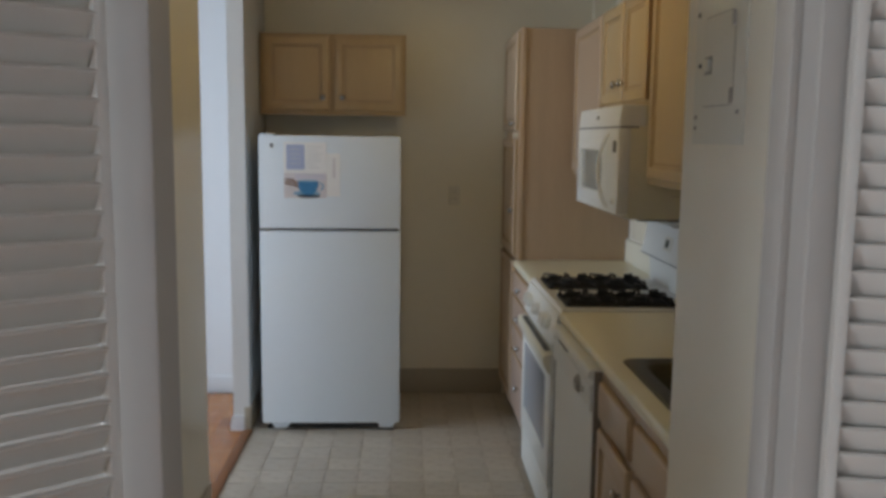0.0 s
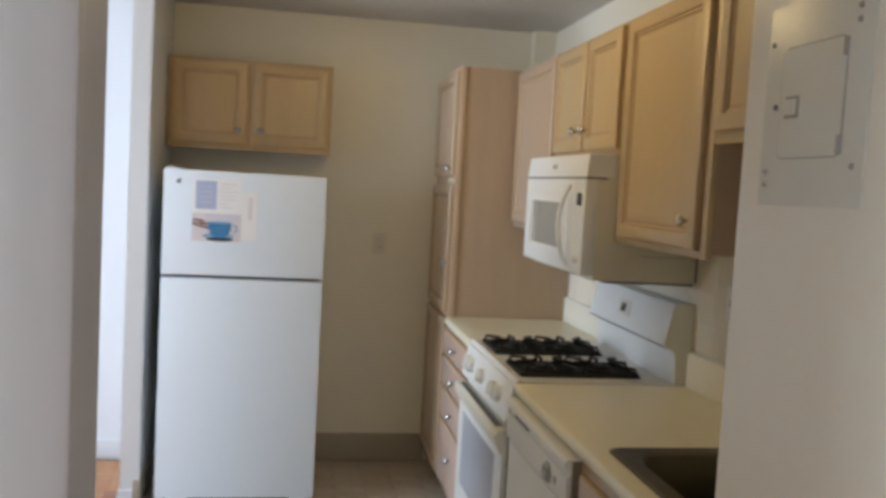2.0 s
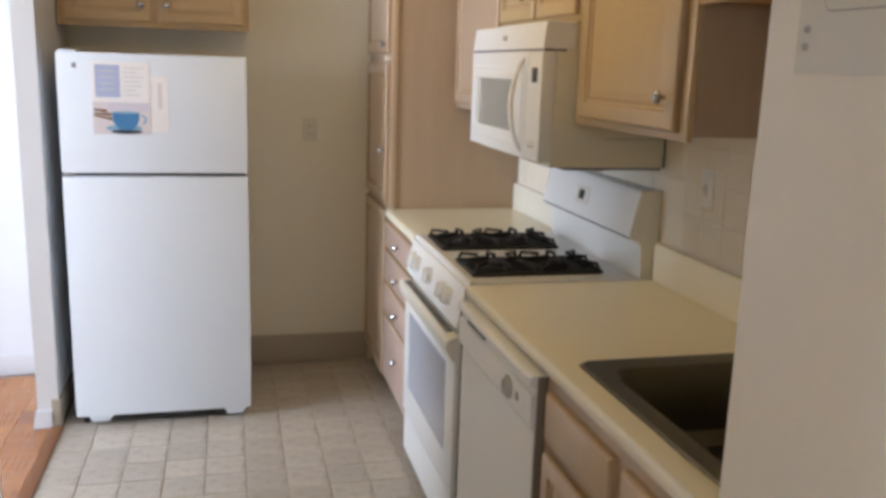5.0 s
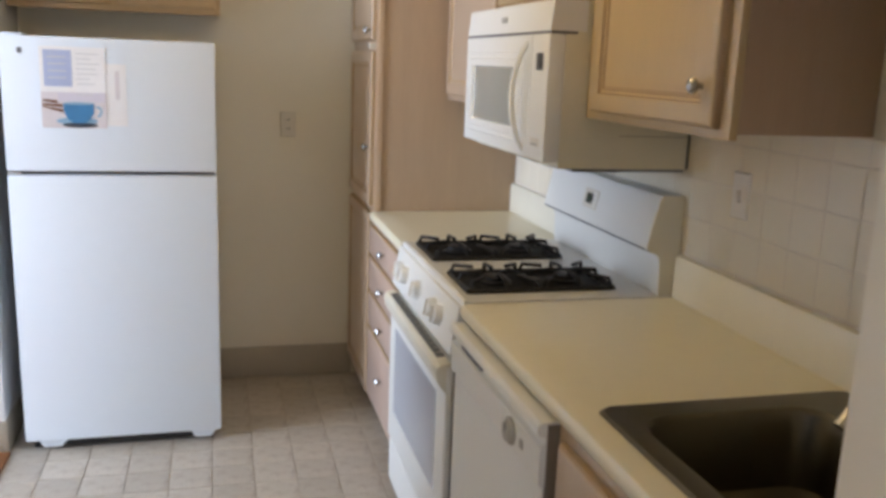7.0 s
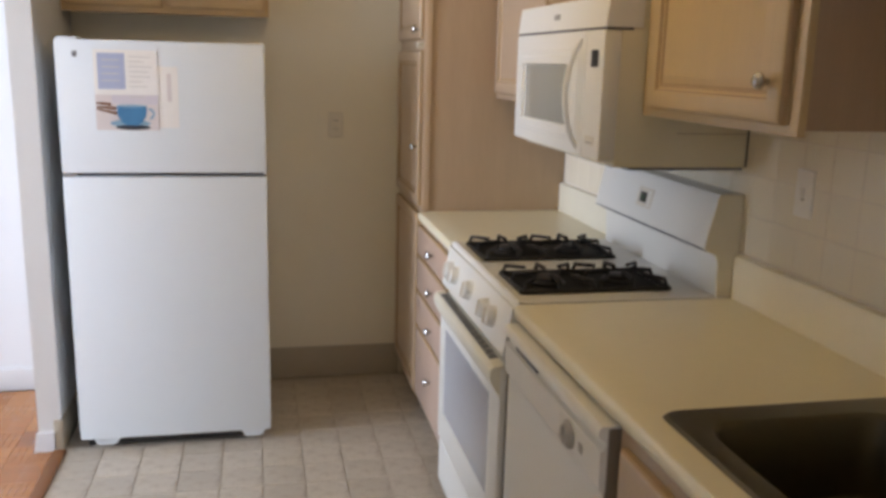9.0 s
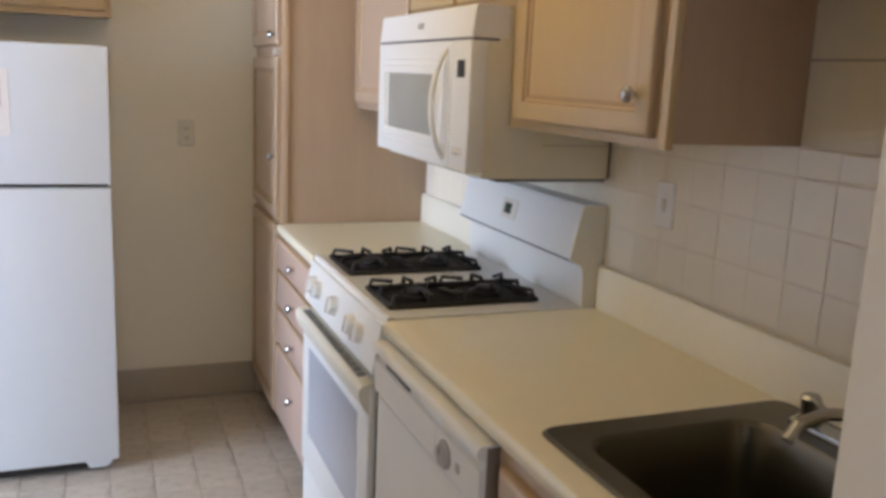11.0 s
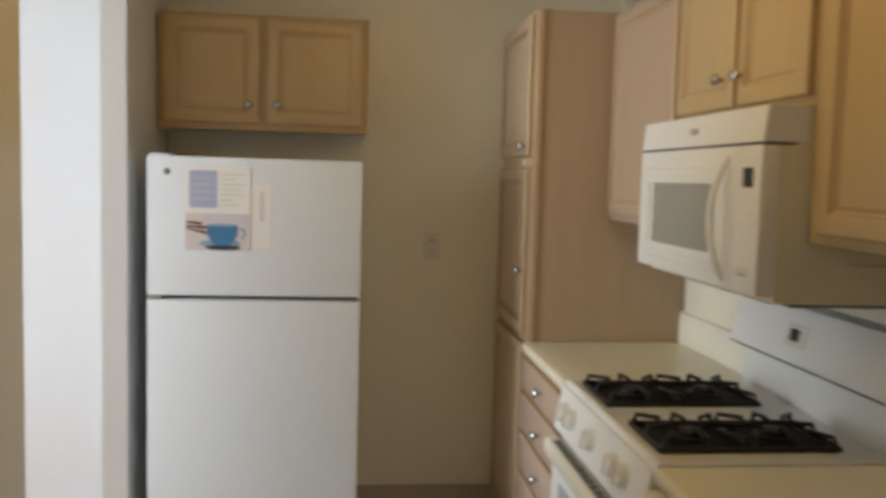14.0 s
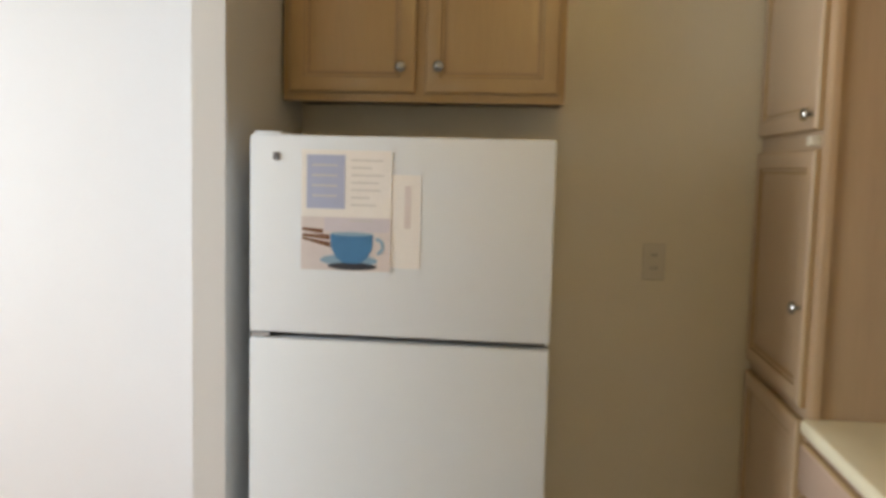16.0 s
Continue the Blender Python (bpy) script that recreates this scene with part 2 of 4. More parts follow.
def tube(bm, points, r, seg=8):
    """A round bar along points."""
    pts = [Vector(p) for p in points]
    rings = []
    for i, p in enumerate(pts):
        d = (pts[min(i + 1, len(pts) - 1)] - pts[max(i - 1, 0)]).normalized()
        side = d.orthogonal().normalized() if not rings else (prev - d * prev.dot(d)).normalized()
        prev = side
        up = d.cross(side)
        rings.append([bm.verts.new(p + r * (math.cos(2 * math.pi * k / seg) * side + math.sin(2 * math.pi * k / seg) * up)) for k in range(seg)])
    for a, b in zip(rings, rings[1:]):
        for k in range(seg):
            bm.faces.new((a[k], a[(k + 1) % seg], b[(k + 1) % seg], b[k]))
    bm.faces.new(rings[0][::-1])
    bm.faces.new(rings[-1])
    return bm


def facing(side, plane):
    """Maps (across, up, out) to the world for a front that looks along -x, -y or +x."""
    if side == "-x":
        return lambda u, v, w: (plane - w, u, v)
    if side == "+x":
        return lambda u, v, w: (plane + w, u, v)
    return lambda u, v, w: (u, plane - w, v)


def rings_panel(bm, put, u0, u1, v0, v1, profile, back=0.0):
    """A slab whose face is a row of nested rectangles of (inset, out): frame, groove and field of a panelled door."""
    loops = []
    for inset, out in [(0.0, back)] + list(profile):
        loops.append([bm.verts.new(put(u, v, out)) for u, v in ((u0 + inset, v0 + inset), (u1 - inset, v0 + inset), (u1 - inset, v1 - inset), (u0 + inset, v1 - inset))])
    for a, b in zip(loops, loops[1:]):
        for i in range(4):
            bm.faces.new((a[i], a[(i + 1) % 4], b[(i + 1) % 4], b[i]))
    bm.faces.new(loops[0][::-1])
    bm.faces.new(loops[-1])
    return bm


def finish(bm, name, material):
    bmesh.ops.recalc_face_normals(bm, faces=bm.faces[:])
    me = bpy.data.meshes.new(name)
    bm.to_mesh(me)
    bm.free()
    me.materials.append(material)
    for p in me.polygons:
        p.use_smooth = True
    me.set_sharp_from_angle(angle=radians(32))
    return me


def root(ob):
    while ob.parent:
        ob = ob.parent
    return ob


def part(name, bm, material, parent, label=""):
    """One mesh under a thing or a part; the bmesh is in world places."""
    bmesh.ops.translate(bm, verts=bm.verts[:], vec=-root(parent).location)
    ob = new(name, finish(bm, name, material))
    ob.parent = parent
    return tagged(ob, label)


def thing(name, label, category, at, group=""):
    ob = new(name)
    ob.empty_display_size = 0.05
    ob.location = at
    return tagged(ob, label, category, group)


def single(name, bm, material, label, category, at, group=""):
    """A thing that is one mesh."""
    bmesh.ops.translate(bm, verts=bm.verts[:], vec=-Vector(at))
    ob = new(name, finish(bm, name, material))
    ob.location = at
    return tagged(ob, label, category, group)


def structure(name, bm, material, label, category):
    ob = new(name, finish(bm, name, material))
    return tagged(ob, label, category, kind="structure")


def piece(name, mesh, parent, place):
    """One of many alike pieces, on shared mesh data."""
    ob = new(name, mesh)
    ob.parent = parent
    ob.location = place
    return ob


def grid_slab_yz(x0, x1, ys, zs, holes):
    """An upright wall along y of cells, with window cells left out."""
    bm = bmesh.new()
    vs = {(i, j, k): bm.verts.new((x, y, z)) for i, y in enumerate(ys) for j, z in enumerate(zs) for k, x in enumerate((x0, x1))}
    cells = {(i, j) for i in range(len(ys) - 1) for j in range(len(zs) - 1)} - holes
    for i, j in cells:
        for k in (0, 1):
            bm.faces.new([vs[p] for p in ((i, j, k), (i + 1, j, k), (i + 1, j + 1, k), (i, j + 1, k))])
        for di, dj, a, b in ((-1, 0, (i, j), (i, j + 1)), (1, 0, (i + 1, j), (i + 1, j + 1)), (0, -1, (i, j), (i + 1, j)), (0, 1, (i, j + 1), (i + 1, j + 1))):
            if (i + di, j + dj) not in cells:
                bm.faces.new([vs[p] for p in ((*a, 0), (*b, 0), (*b, 1), (*a, 1))])
    return bm


# ---- the rooms ----
X0, X1, Y1, H = -0.745, 1.285, 5.632, 2.43
WX = -0.85
DOOR_S, DOOR_N = 4.0, 4.965
floor = structure("floor", boxes((X0 - 0.005, X1 + 0.1, 1.55, Y1 + 0.1, -0.06, -0.003)), GROUT, "beige sheet vinyl kitchen floor with a square tile pattern", "floor")
floor_hall = structure("floor_hall", boxes((-1.25, 1.7, -1.6, 1.55, -0.06, -0.0115)), PARQUET_BED, "orange-brown oak parquet hall floor", "floor")
floor_living = structure("floor_living", boxes((-4.2, X0 - 0.006, -1.6, Y1 + 0.1, -0.07, -0.012)), PARQUET_BED, "orange-brown oak parquet floor of the next room", "floor")
structure("wall_north", boxes((X0 - 0.105, X1 + 0.12, Y1, Y1 + 0.12, -0.05, H)), PAINT, "cream painted kitchen wall behind the fridge", "wall")
structure("wall_east", boxes((X1, X1 + 0.12, 2.25, Y1, -0.05, H)), PAINT, "cream painted wall behind the counter", "wall")
structure("wall_closet", boxes((0.643, X1 + 0.12, 1.61, 2.25, -0.05, H)), PAINT, "cream painted wall end that carries a breaker panel", "wall")
structure("wall_west_1", boxes((WX, X0, 1.61, DOOR_S, -0.05, H)), PAINT, "cream painted wall beside the opening to the next room", "wall")
structure("wall_west_2", boxes((-0.834, X0 - 0.004, DOOR_N, Y1, -0.05, H)), OFF_WHITE, "short off-white wall end beside the fridge", "wall")
structure("wall_south_1", boxes((-1.25, -0.232, 1.53, 1.640, -0.05, H)), SHADED_JAMB, "pale grey painted partition beside the kitchen doorway", "wall")
structure("wall_south_2", boxes((0.548, 1.7, 1.49, 1.61, -0.05, H)), SHADED_JAMB, "pale grey painted partition beside the kitchen doorway", "wall")
structure("wall_south_3", boxes((-0.232, 0.548, 1.49, 1.61, 2.06, H)), SHADED_JAMB, "painted wall above the kitchen doorway", "wall")
structure("wall_living_north", boxes((-4.3, WX, Y1 + 0.03, Y1 + 0.15, -0.05, H)), WHITE_PAINT, "bright white wall of the next room", "wall")
structure("wall_living_west", grid_slab_yz(-4.32, -4.2, (-1.6, -1.1, 1.7, 2.65, 4.95, Y1 + 0.03), (-0.05, 0.6, 2.2, H), {(1, 1), (3, 1)}), WHITE_PAINT, "white wall with two windows", "wall")
# added out of view: keeps the south window's light off the kitchen wall
structure("wall_divider", boxes((-4.2, WX, 2.35, 2.45, -0.05, H)), WHITE_PAINT, "unseen plain white wall added to block hall window light", "wall")
structure("wall_hall_south", boxes((-4.32, 1.7, -1.72, -1.6, -0.05, H)), WHITE_PAINT, "plain white wall behind the hall", "wall")
structure("wall_hall_east", boxes((1.58, 1.7, -1.6, 1.49, -0.05, H)), WHITE_PAINT, "plain white hall wall", "wall")
structure("ceiling", boxes((-4.32, 1.7, -1.72, Y1 + 0.15, H, H + 0.1)), CEILING, "plain off-white painted ceiling", "ceiling")
structure("pipe_chase", boxes((1.164, X1, 5.56, Y1, 2.14, H)), PAINT, "small boxed-in corner chase above the pantry", "wall")

# ---- doorway, trim and louvred doors ----
def cove(name, x0, x1, y0, y1, height, material, label):
    return structure(name, boxes((x0, x1, y0, y1, 0.0, height), bev=0.003), material, label, "baseboard")


cove("baseboard_north", X0, 0.675, Y1 - 0.008, Y1, 0.155, COVE, "taupe vinyl cove base along the kitchen wall")
cove("baseboard_west", X0, X0 + 0.008, 1.61, DOOR_S, 0.11, COVE, "taupe vinyl cove base along the kitchen wall")
structure("baseboard_stub", prism(bmesh.new(), [(-0.852, 0.0), (X0 - 0.03, 0.0), (X0 - 0.03, 0.078), (-0.838, 0.078), (-0.845, 0.045)], along_y, DOOR_N - 0.016, DOOR_N), WHITE_PAINT, "white painted flared baseboard on the wall end", "baseboard")
cove("baseboard_stub_side", X0 - 0.03, X0 + 0.003, DOOR_N - 0.012, DOOR_N + 0.5, 0.125, COVE, "taupe vinyl cove base round the wall end")
cove("baseboard_living", -4.2, WX, Y1 + 0.014, Y1 + 0.03, 0.10, WHITE_PAINT, "white painted baseboard in the next room")
structure("threshold", boxes((X0 - 0.035, X0 + 0.012, DOOR_S, DOOR_N - 0.02, -0.012, 0.009), bev=0.004), THRESHOLD, "dark wooden threshold strip at the parquet's edge", "threshold")


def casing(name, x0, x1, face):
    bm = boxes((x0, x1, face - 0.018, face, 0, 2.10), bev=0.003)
    return structure(name, bm, SHADED_JAMB, "pale grey painted door casing", "trim")


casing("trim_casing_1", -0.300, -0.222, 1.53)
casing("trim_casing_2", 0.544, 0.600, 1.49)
structure("trim_door_stop", boxes((0.536, 0.548, 1.53, 1.565, 0.0, 2.06), bev=0.002), SHADED_JAMB, "pale grey painted door stop on the jamb", "trim")
structure("trim_casing_3", boxes((-0.252, 0.578, 1.472, 1.49, 2.10, 2.16), bev=0.003), SHADED_JAMB, "pale grey painted door casing", "trim")


def louvre_door(hinge, way, width, tilt, label):
    """A bifold leaf with slanted slats, hung at hinge and opened along way."""
    d = Vector((*way, 0)).normalized()
    normal = Vector((-d.y, d.x, 0))
    m = Matrix((( d.x, normal.x, 0, hinge[0]), (d.y, normal.y, 0, hinge[1]), (0, 0, 1, 0.012), (0, 0, 0, 1)))
    door = new("louvre_door")
    tagged(door, label, "door", "louvred doors at the kitchen doorway")
    door.matrix_world = m
    t, stile, top = 0.026, 0.014, 2.02
    for u0, u1 in ((0.0, stile), (width - stile, width)):
        ob = new("stile", finish(boxes((u0, u1, -t / 2, t / 2, 0, top), bev=0.003), "stile", TRIM))
        ob.parent = door
    for v0, v1 in ((0.0, 0.16), (top - 0.09, top)):
        ob = new("rail", finish(boxes((stile, width - stile, -t / 2 + 0.002, t / 2 - 0.002, v0, v1), bev=0.002), "rail", TRIM))
        ob.parent = door
    slat = bmesh.new()
    b = bmesh.new()
    box(b, stile - 0.004, width - stile + 0.004, -0.019, 0.019, -0.0035, 0.0035, bev=0.0015)
    add(slat, b, Matrix.Rotation(radians(tilt), 4, "X"))
    mesh = finish(slat, "slat", TRIM)
    for i in range(57):
        piece("slat", mesh, door, (0, 0, 0.176 + i * 0.031))
    return door


louvre_door((-0.263, 1.480), (-0.78, -0.63), 0.40, 52, "pale grey louvred door leaf folded open beside the doorway")
louvre_door((0.571, 1.455), (0.95, -0.20), 0.40, -66, "pale grey louvred door leaf folded open beside the doorway")

# breaker panel on the wall end, painted over
PX = 0.643
panel = thing("breaker_panel", "painted-over metal breaker panel set in the wall", "breaker panel", (PX, 2.06, 1.56))
part("cover", boxes((PX - 0.0035, PX + 0.01, 1.933, 2.186, 1.554, 1.855), bev=0.0015), PANEL_PAINT, panel)


def hatch_outline(grow):
    return [(y, z) for y, z, _ in rounded_yz(1.985 - grow, 2.140 + grow, 1.625 - grow, 1.787 + grow, 0.014 + grow)]


def rounded_yz(y0, y1, z0, z1, r, n=4):
    pts = []
    for cy, cz, a in ((y1 - r, z1 - r, 0), (y0 + r, z1 - r, 90), (y0 + r, z0 + r, 180), (y1 - r, z0 + r, 270)):
        pts += [(cy + r * math.cos(radians(a + 90 * k / n)), cz + r * math.sin(radians(a + 90 * k / n)), 0) for k in range(n + 1)]
    return pts


part("gap", prism(bmesh.new(), hatch_outline(0.0022), lambda p, q, a: (a, p, q), PX - 0.0042, PX - 0.003), PAINT_LINE, panel, "thin dark gap round the panel door")
hatch = part("door", prism(bmesh.new(), hatch_outline(0.0), lambda p, q, a: (a, p, q), PX - 0.0052, PX - 0.0035), PANEL_PAINT, panel, "small hinged panel door painted like the wall")
bm = boxes((PX - 0.0068, PX - 0.0052, 2.089, 2.124, 1.683, 1.716), bev=0.0007)
part("latch", bm, PAINT_LINE, hatch, "small recessed slide latch")
part("latch_slide", boxes((PX - 0.011, PX - 0.0066, 2.094, 2.119, 1.688, 1.711), bev=0.0015), PANEL_PAINT, hatch)
for y, z in ((2.150, 1.702), (2.119, 1.691)):
    part("catch", lathe(bmesh.new(), [(0.0045, 0), (0.004, 0.003), (0, 0.004)], (PX - 0.0052, y, z), (-1, 0, 0), 8), GASKET, panel)
for z in (1.640, 1.772):
    part("hinge", boxes((PX - 0.010, PX - 0.0035, 1.982, 1.987, z - 0.013, z + 0.013), bev=0.0015), PAINT_LINE, panel)
for y, z in ((2.17, 1.800), (1.963, 1.822), (1.963, 1.804), (2.167, 1.605), (2.167, 1.585), (1.955, 1.61)):
    part("screw", lathe(bmesh.new(), [(0.0045, 0), (0.0045, 0.002), (0.003, 0.004), (0, 0.004)], (PX - 0.0035, y, z), (-1, 0, 0), 10), PAINT_LINE, panel)


# ---- cabinets ----
DOOR_PROFILE = [(0.0, 0.013), (0.003, 0.017), (0.008, 0.020), (0.044, 0.020), (0.047, 0.013), (0.053, 0.0125), (0.056, 0.009), (0.062, 0.009), (0.078, 0.0155), (0.082, 0.016)]
DARK_RINGS = (0, 1, 4, 6, 7)  # rings that hold the brown glaze and painted shade: outer edge and grooves
SLAB_PROFILE = [(0.0, 0.012), (0.004, 0.017), (0.010, 0.020)]
KNOB = [(0.006, 0.0), (0.006, 0.010), (0.009, 0.013), (0.0155, 0.017), (0.0165, 0.022), (0.013, 0.027), (0.006, 0.030), (0.0, 0.0305)]


def knob(parent, put, u, v, out=0.020):
    a, b = Vector(put(u, v, out - 0.001)), Vector(put(u, v, out + 1))
    part("knob", lathe(bmesh.new(), KNOB, a, b - a), CHROME, parent, "round chrome knob")


def cabinet_door(cab, put, u0, u1, v0, v1, at=None, material=None, profile=DOOR_PROFILE, name="door"):
    d = part(name, rings_panel(bmesh.new(), put, u0, u1, v0, v1, profile, back=0.001), material or WOOD, cab)
    d.data.materials.append(GLAZE_SHADE)
    for f in d.data.polygons:
        f.material_index = int(f.index // 4 in (DARK_RINGS if profile is DOOR_PROFILE else (0, 1)) and f.index < 4 * len(profile))
    if at:
        knob(d, put, *at)
    return d


def wall_cabinet(label, side, plane, deep, u0, u1, v0, v1, doors, under=None, wood=None):
    """Case, face frame and doors. doors: rows of u0, u1, v0, v1, knob."""
    put = facing(side, plane)
    corner = put((u0 + u1) / 2, v0, 0)
    cab = thing("wall_cabinet", label, "cabinet", corner, "maple kitchen cabinets")
    bm = bmesh.new()
    a, b = put(u0, v0, -0.018), put(u1, v1, -deep)
    box(bm, min(a[0], b[0]), max(a[0], b[0]), min(a[1], b[1]), max(a[1], b[1]), v0 + 0.012, v1, bev=0.002)
    part("case", bm, WOOD_SIDE, cab)
    a, b = put(u0, v0, -0.0181), put(u1, v1, -0.0005)
    bm = boxes((min(a[0], b[0]), max(a[0], b[0]), min(a[1], b[1]), max(a[1], b[1]), v0, v1), bev=0.002)
    part("face_frame", bm, wood or WOOD, cab)
    if under:
        a, b = put(u0 + 0.012, v0, -0.02), put(u1 - 0.012, v1, -deep + 0.002)
        part("bottom_panel", boxes((min(a[0], b[0]), max(a[0], b[0]), min(a[1], b[1]), max(a[1], b[1]), v0 + 0.006, v0 + 0.0125)), under, cab, "bare wood underside")
    for d0, d1, e0, e1, at in doors:
        cabinet_door(cab, put, d0, d1, e0, e1, at, wood)
    return cab


UP = 0.968  # face of the wall cabinets on the counter side
DEEP = X1 - UP - 0.001
wall_cabinet("pale maple wall cabinet over the fridge, two closed doors", "-y", 5.412, Y1 - 5.412 - 0.001, -0.742, 0.072, 1.680, 2.130,
             [(-0.722, -0.352, 1.704, 2.114, (-0.392, 1.777)), (-0.324, 0.054, 1.704, 2.114, (-0.283, 1.779))], SHADED_UNDERSIDE, AMBER_WOOD)
wall_cabinet("tall pale maple wall cabinet beside the microwave, closed door", "-x", UP, DEEP, 3.004, 3.652, 1.40, 2.13, [(3.036, 3.594, 1.420, 2.116, (3.080, 1.497))])
wall_cabinet("short pale maple wall cabinet above the microwave, two doors", "-x", UP, DEEP, 3.656, 4.392, 1.692, 2.13,
             [(3.664, 3.994, 1.712, 2.116, (3.968, 1.786)), (4.020, 4.384, 1.712, 2.116, (4.076, 1.786))])
wall_cabinet("pale maple wall cabinet beside the pantry, closed door", "-x", UP, DEEP, 4.396, 5.046, 1.378, 2.13, [(4.412, 5.010, 1.40, 2.116, None)], wood=DAYLIT_WOOD)
wall_cabinet("short pale maple wall cabinet above the sink, two doors", "-x", UP, DEEP, 2.252, 3.000, 1.70, 2.13,
             [(2.649, 2.972, 1.728, 2.116, (2.69, 1.806)), (2.275, 2.596, 1.728, 2.116, (2.568, 1.806))], WOOD_UNDER)

sink_cabinet = bpy.data.objects["wall_cabinet.004"]
part("cup_hook", tube(bmesh.new(), [(1.13, 2.735, 1.707), (1.13, 2.735, 1.694), (1.137, 2.735, 1.688), (1.144, 2.735, 1.692), (1.145, 2.735, 1.699)], 0.0035, 6), DARK, sink_cabinet, "small dark screw hook")

# tall pantry
FACE = 0.672
put = facing("-x", FACE)
pantry = thing("pantry_cabinet", "tall pale maple pantry cabinet in the corner, doors closed", "cabinet", ((FACE + X1) / 2, 5.34, 0.0), "maple kitchen cabinets")
part("case", boxes((FACE + 0.018, X1 - 0.001, 5.052, Y1 - 0.001, 0.10, 2.136), bev=0.002), WOOD_SIDE, pantry, "maple veneer side panel")
part("face_frame", boxes((FACE, FACE + 0.019, 5.050, Y1 - 0.001, 0.095, 2.137), bev=0.002), BRIGHTENED_WOOD, pantry)
part("corner_strip", boxes((FACE + 0.004, FACE + 0.026, 5.042, 5.0525, 0.10, 2.137), bev=0.003), BRIGHTENED_WOOD, pantry)
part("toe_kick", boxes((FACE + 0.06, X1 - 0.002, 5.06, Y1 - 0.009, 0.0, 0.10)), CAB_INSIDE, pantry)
cabinet_door(pantry, put, 5.068, 5.612, 1.605, 2.118, (5.094, 1.642), BRIGHTENED_WOOD)
cabinet_door(pantry, put, 5.068, 5.612, 0.935, 1.560, (5.094, 1.176), BRIGHTENED_WOOD)
cabinet_door(pantry, put, 5.068, 5.612, 0.115, 0.905, None, BRIGHTENED_WOOD)
part("child_lock", boxes((FACE - 0.026, FACE, 5.075, 5.115, 1.568, 1.592), bev=0.004), PLATE, pantry, "small clear plastic catch between the doors")


def base_cabinet(label, y0, y1, wood, fronts):
    cab = thing("base_cabinet", label, "cabinet", ((FACE + X1) / 2, (y0 + y1) / 2, 0.0), "maple kitchen cabinets")
    part("case", boxes((FACE + 0.018, X1 - 0.001, y0, y1, 0.10, 0.64), bev=0.002), WOOD_SIDE, cab)
    part("face_frame", boxes((FACE, FACE + 0.0185, y0, y1, 0.098, 0.874), bev=0.002), wood, cab)
    part("toe_kick", boxes((FACE + 0.07, FACE + 0.085, y0, y1, 0.0, 0.10)), CAB_INSIDE, cab)
    for d0, d1, e0, e1, at, prof, name in fronts:
        cabinet_door(cab, put, d0, d1, e0, e1, at, wood, profile=prof, name=name)
    return cab


base_cabinet("pale maple base cabinet with four closed drawers", 4.432, 5.049, DAYLIT_BASE_WOOD,
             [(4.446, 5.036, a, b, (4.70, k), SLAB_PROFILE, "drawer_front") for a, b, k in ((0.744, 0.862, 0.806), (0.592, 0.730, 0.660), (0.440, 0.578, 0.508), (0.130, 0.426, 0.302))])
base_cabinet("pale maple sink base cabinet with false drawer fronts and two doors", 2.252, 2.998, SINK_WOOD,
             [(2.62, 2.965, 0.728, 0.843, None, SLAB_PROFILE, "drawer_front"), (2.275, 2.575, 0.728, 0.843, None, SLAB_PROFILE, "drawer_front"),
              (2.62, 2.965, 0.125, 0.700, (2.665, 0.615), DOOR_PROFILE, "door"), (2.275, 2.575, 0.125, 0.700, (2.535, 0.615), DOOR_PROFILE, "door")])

# ---- worktops ----
CF, CT = 0.656, 0.914
NOSE = [(0.760, CT), (CF + 0.014, CT), (CF + 0.006, CT - 0.003), (CF + 0.001, CT - 0.010), (CF, CT - 0.018), (CF + 0.001, CT - 0.030), (CF + 0.006, CT - 0.037), (CF + 0.014, CT - 0.039), (0.760, CT - 0.039)]
SX0, SX1, SY0, SY1 = 0.760, 1.215, 2.335, 2.905


def grid_slab(xs, ys, z0, z1, hole=None):
    """One slab of cells, with a cell left out."""
    bm = bmesh.new()
    vs = {(i, j, k): bm.verts.new((x, y, z)) for i, x in enumerate(xs) for j, y in enumerate(ys) for k, z in enumerate((z0, z1))}
    cells = {(i, j) for i in range(len(xs) - 1) for j in range(len(ys) - 1)} - {hole}
    for i, j in cells:
        for k in (0, 1):
            bm.faces.new([vs[p] for p in ((i, j, k), (i + 1, j, k), (i + 1, j + 1, k), (i, j + 1, k))])
        for di, dj, a, b in ((-1, 0, (i, j), (i, j + 1)), (1, 0, (i + 1, j), (i + 1, j + 1)), (0, -1, (i, j), (i + 1, j)), (0, 1, (i, j + 1), (i + 1, j + 1))):
            if (i + di, j + dj) not in cells:
                bm.faces.new([vs[p] for p in ((*a, 0), (*b, 0), (*b, 1), (*a, 1))])
    return bm


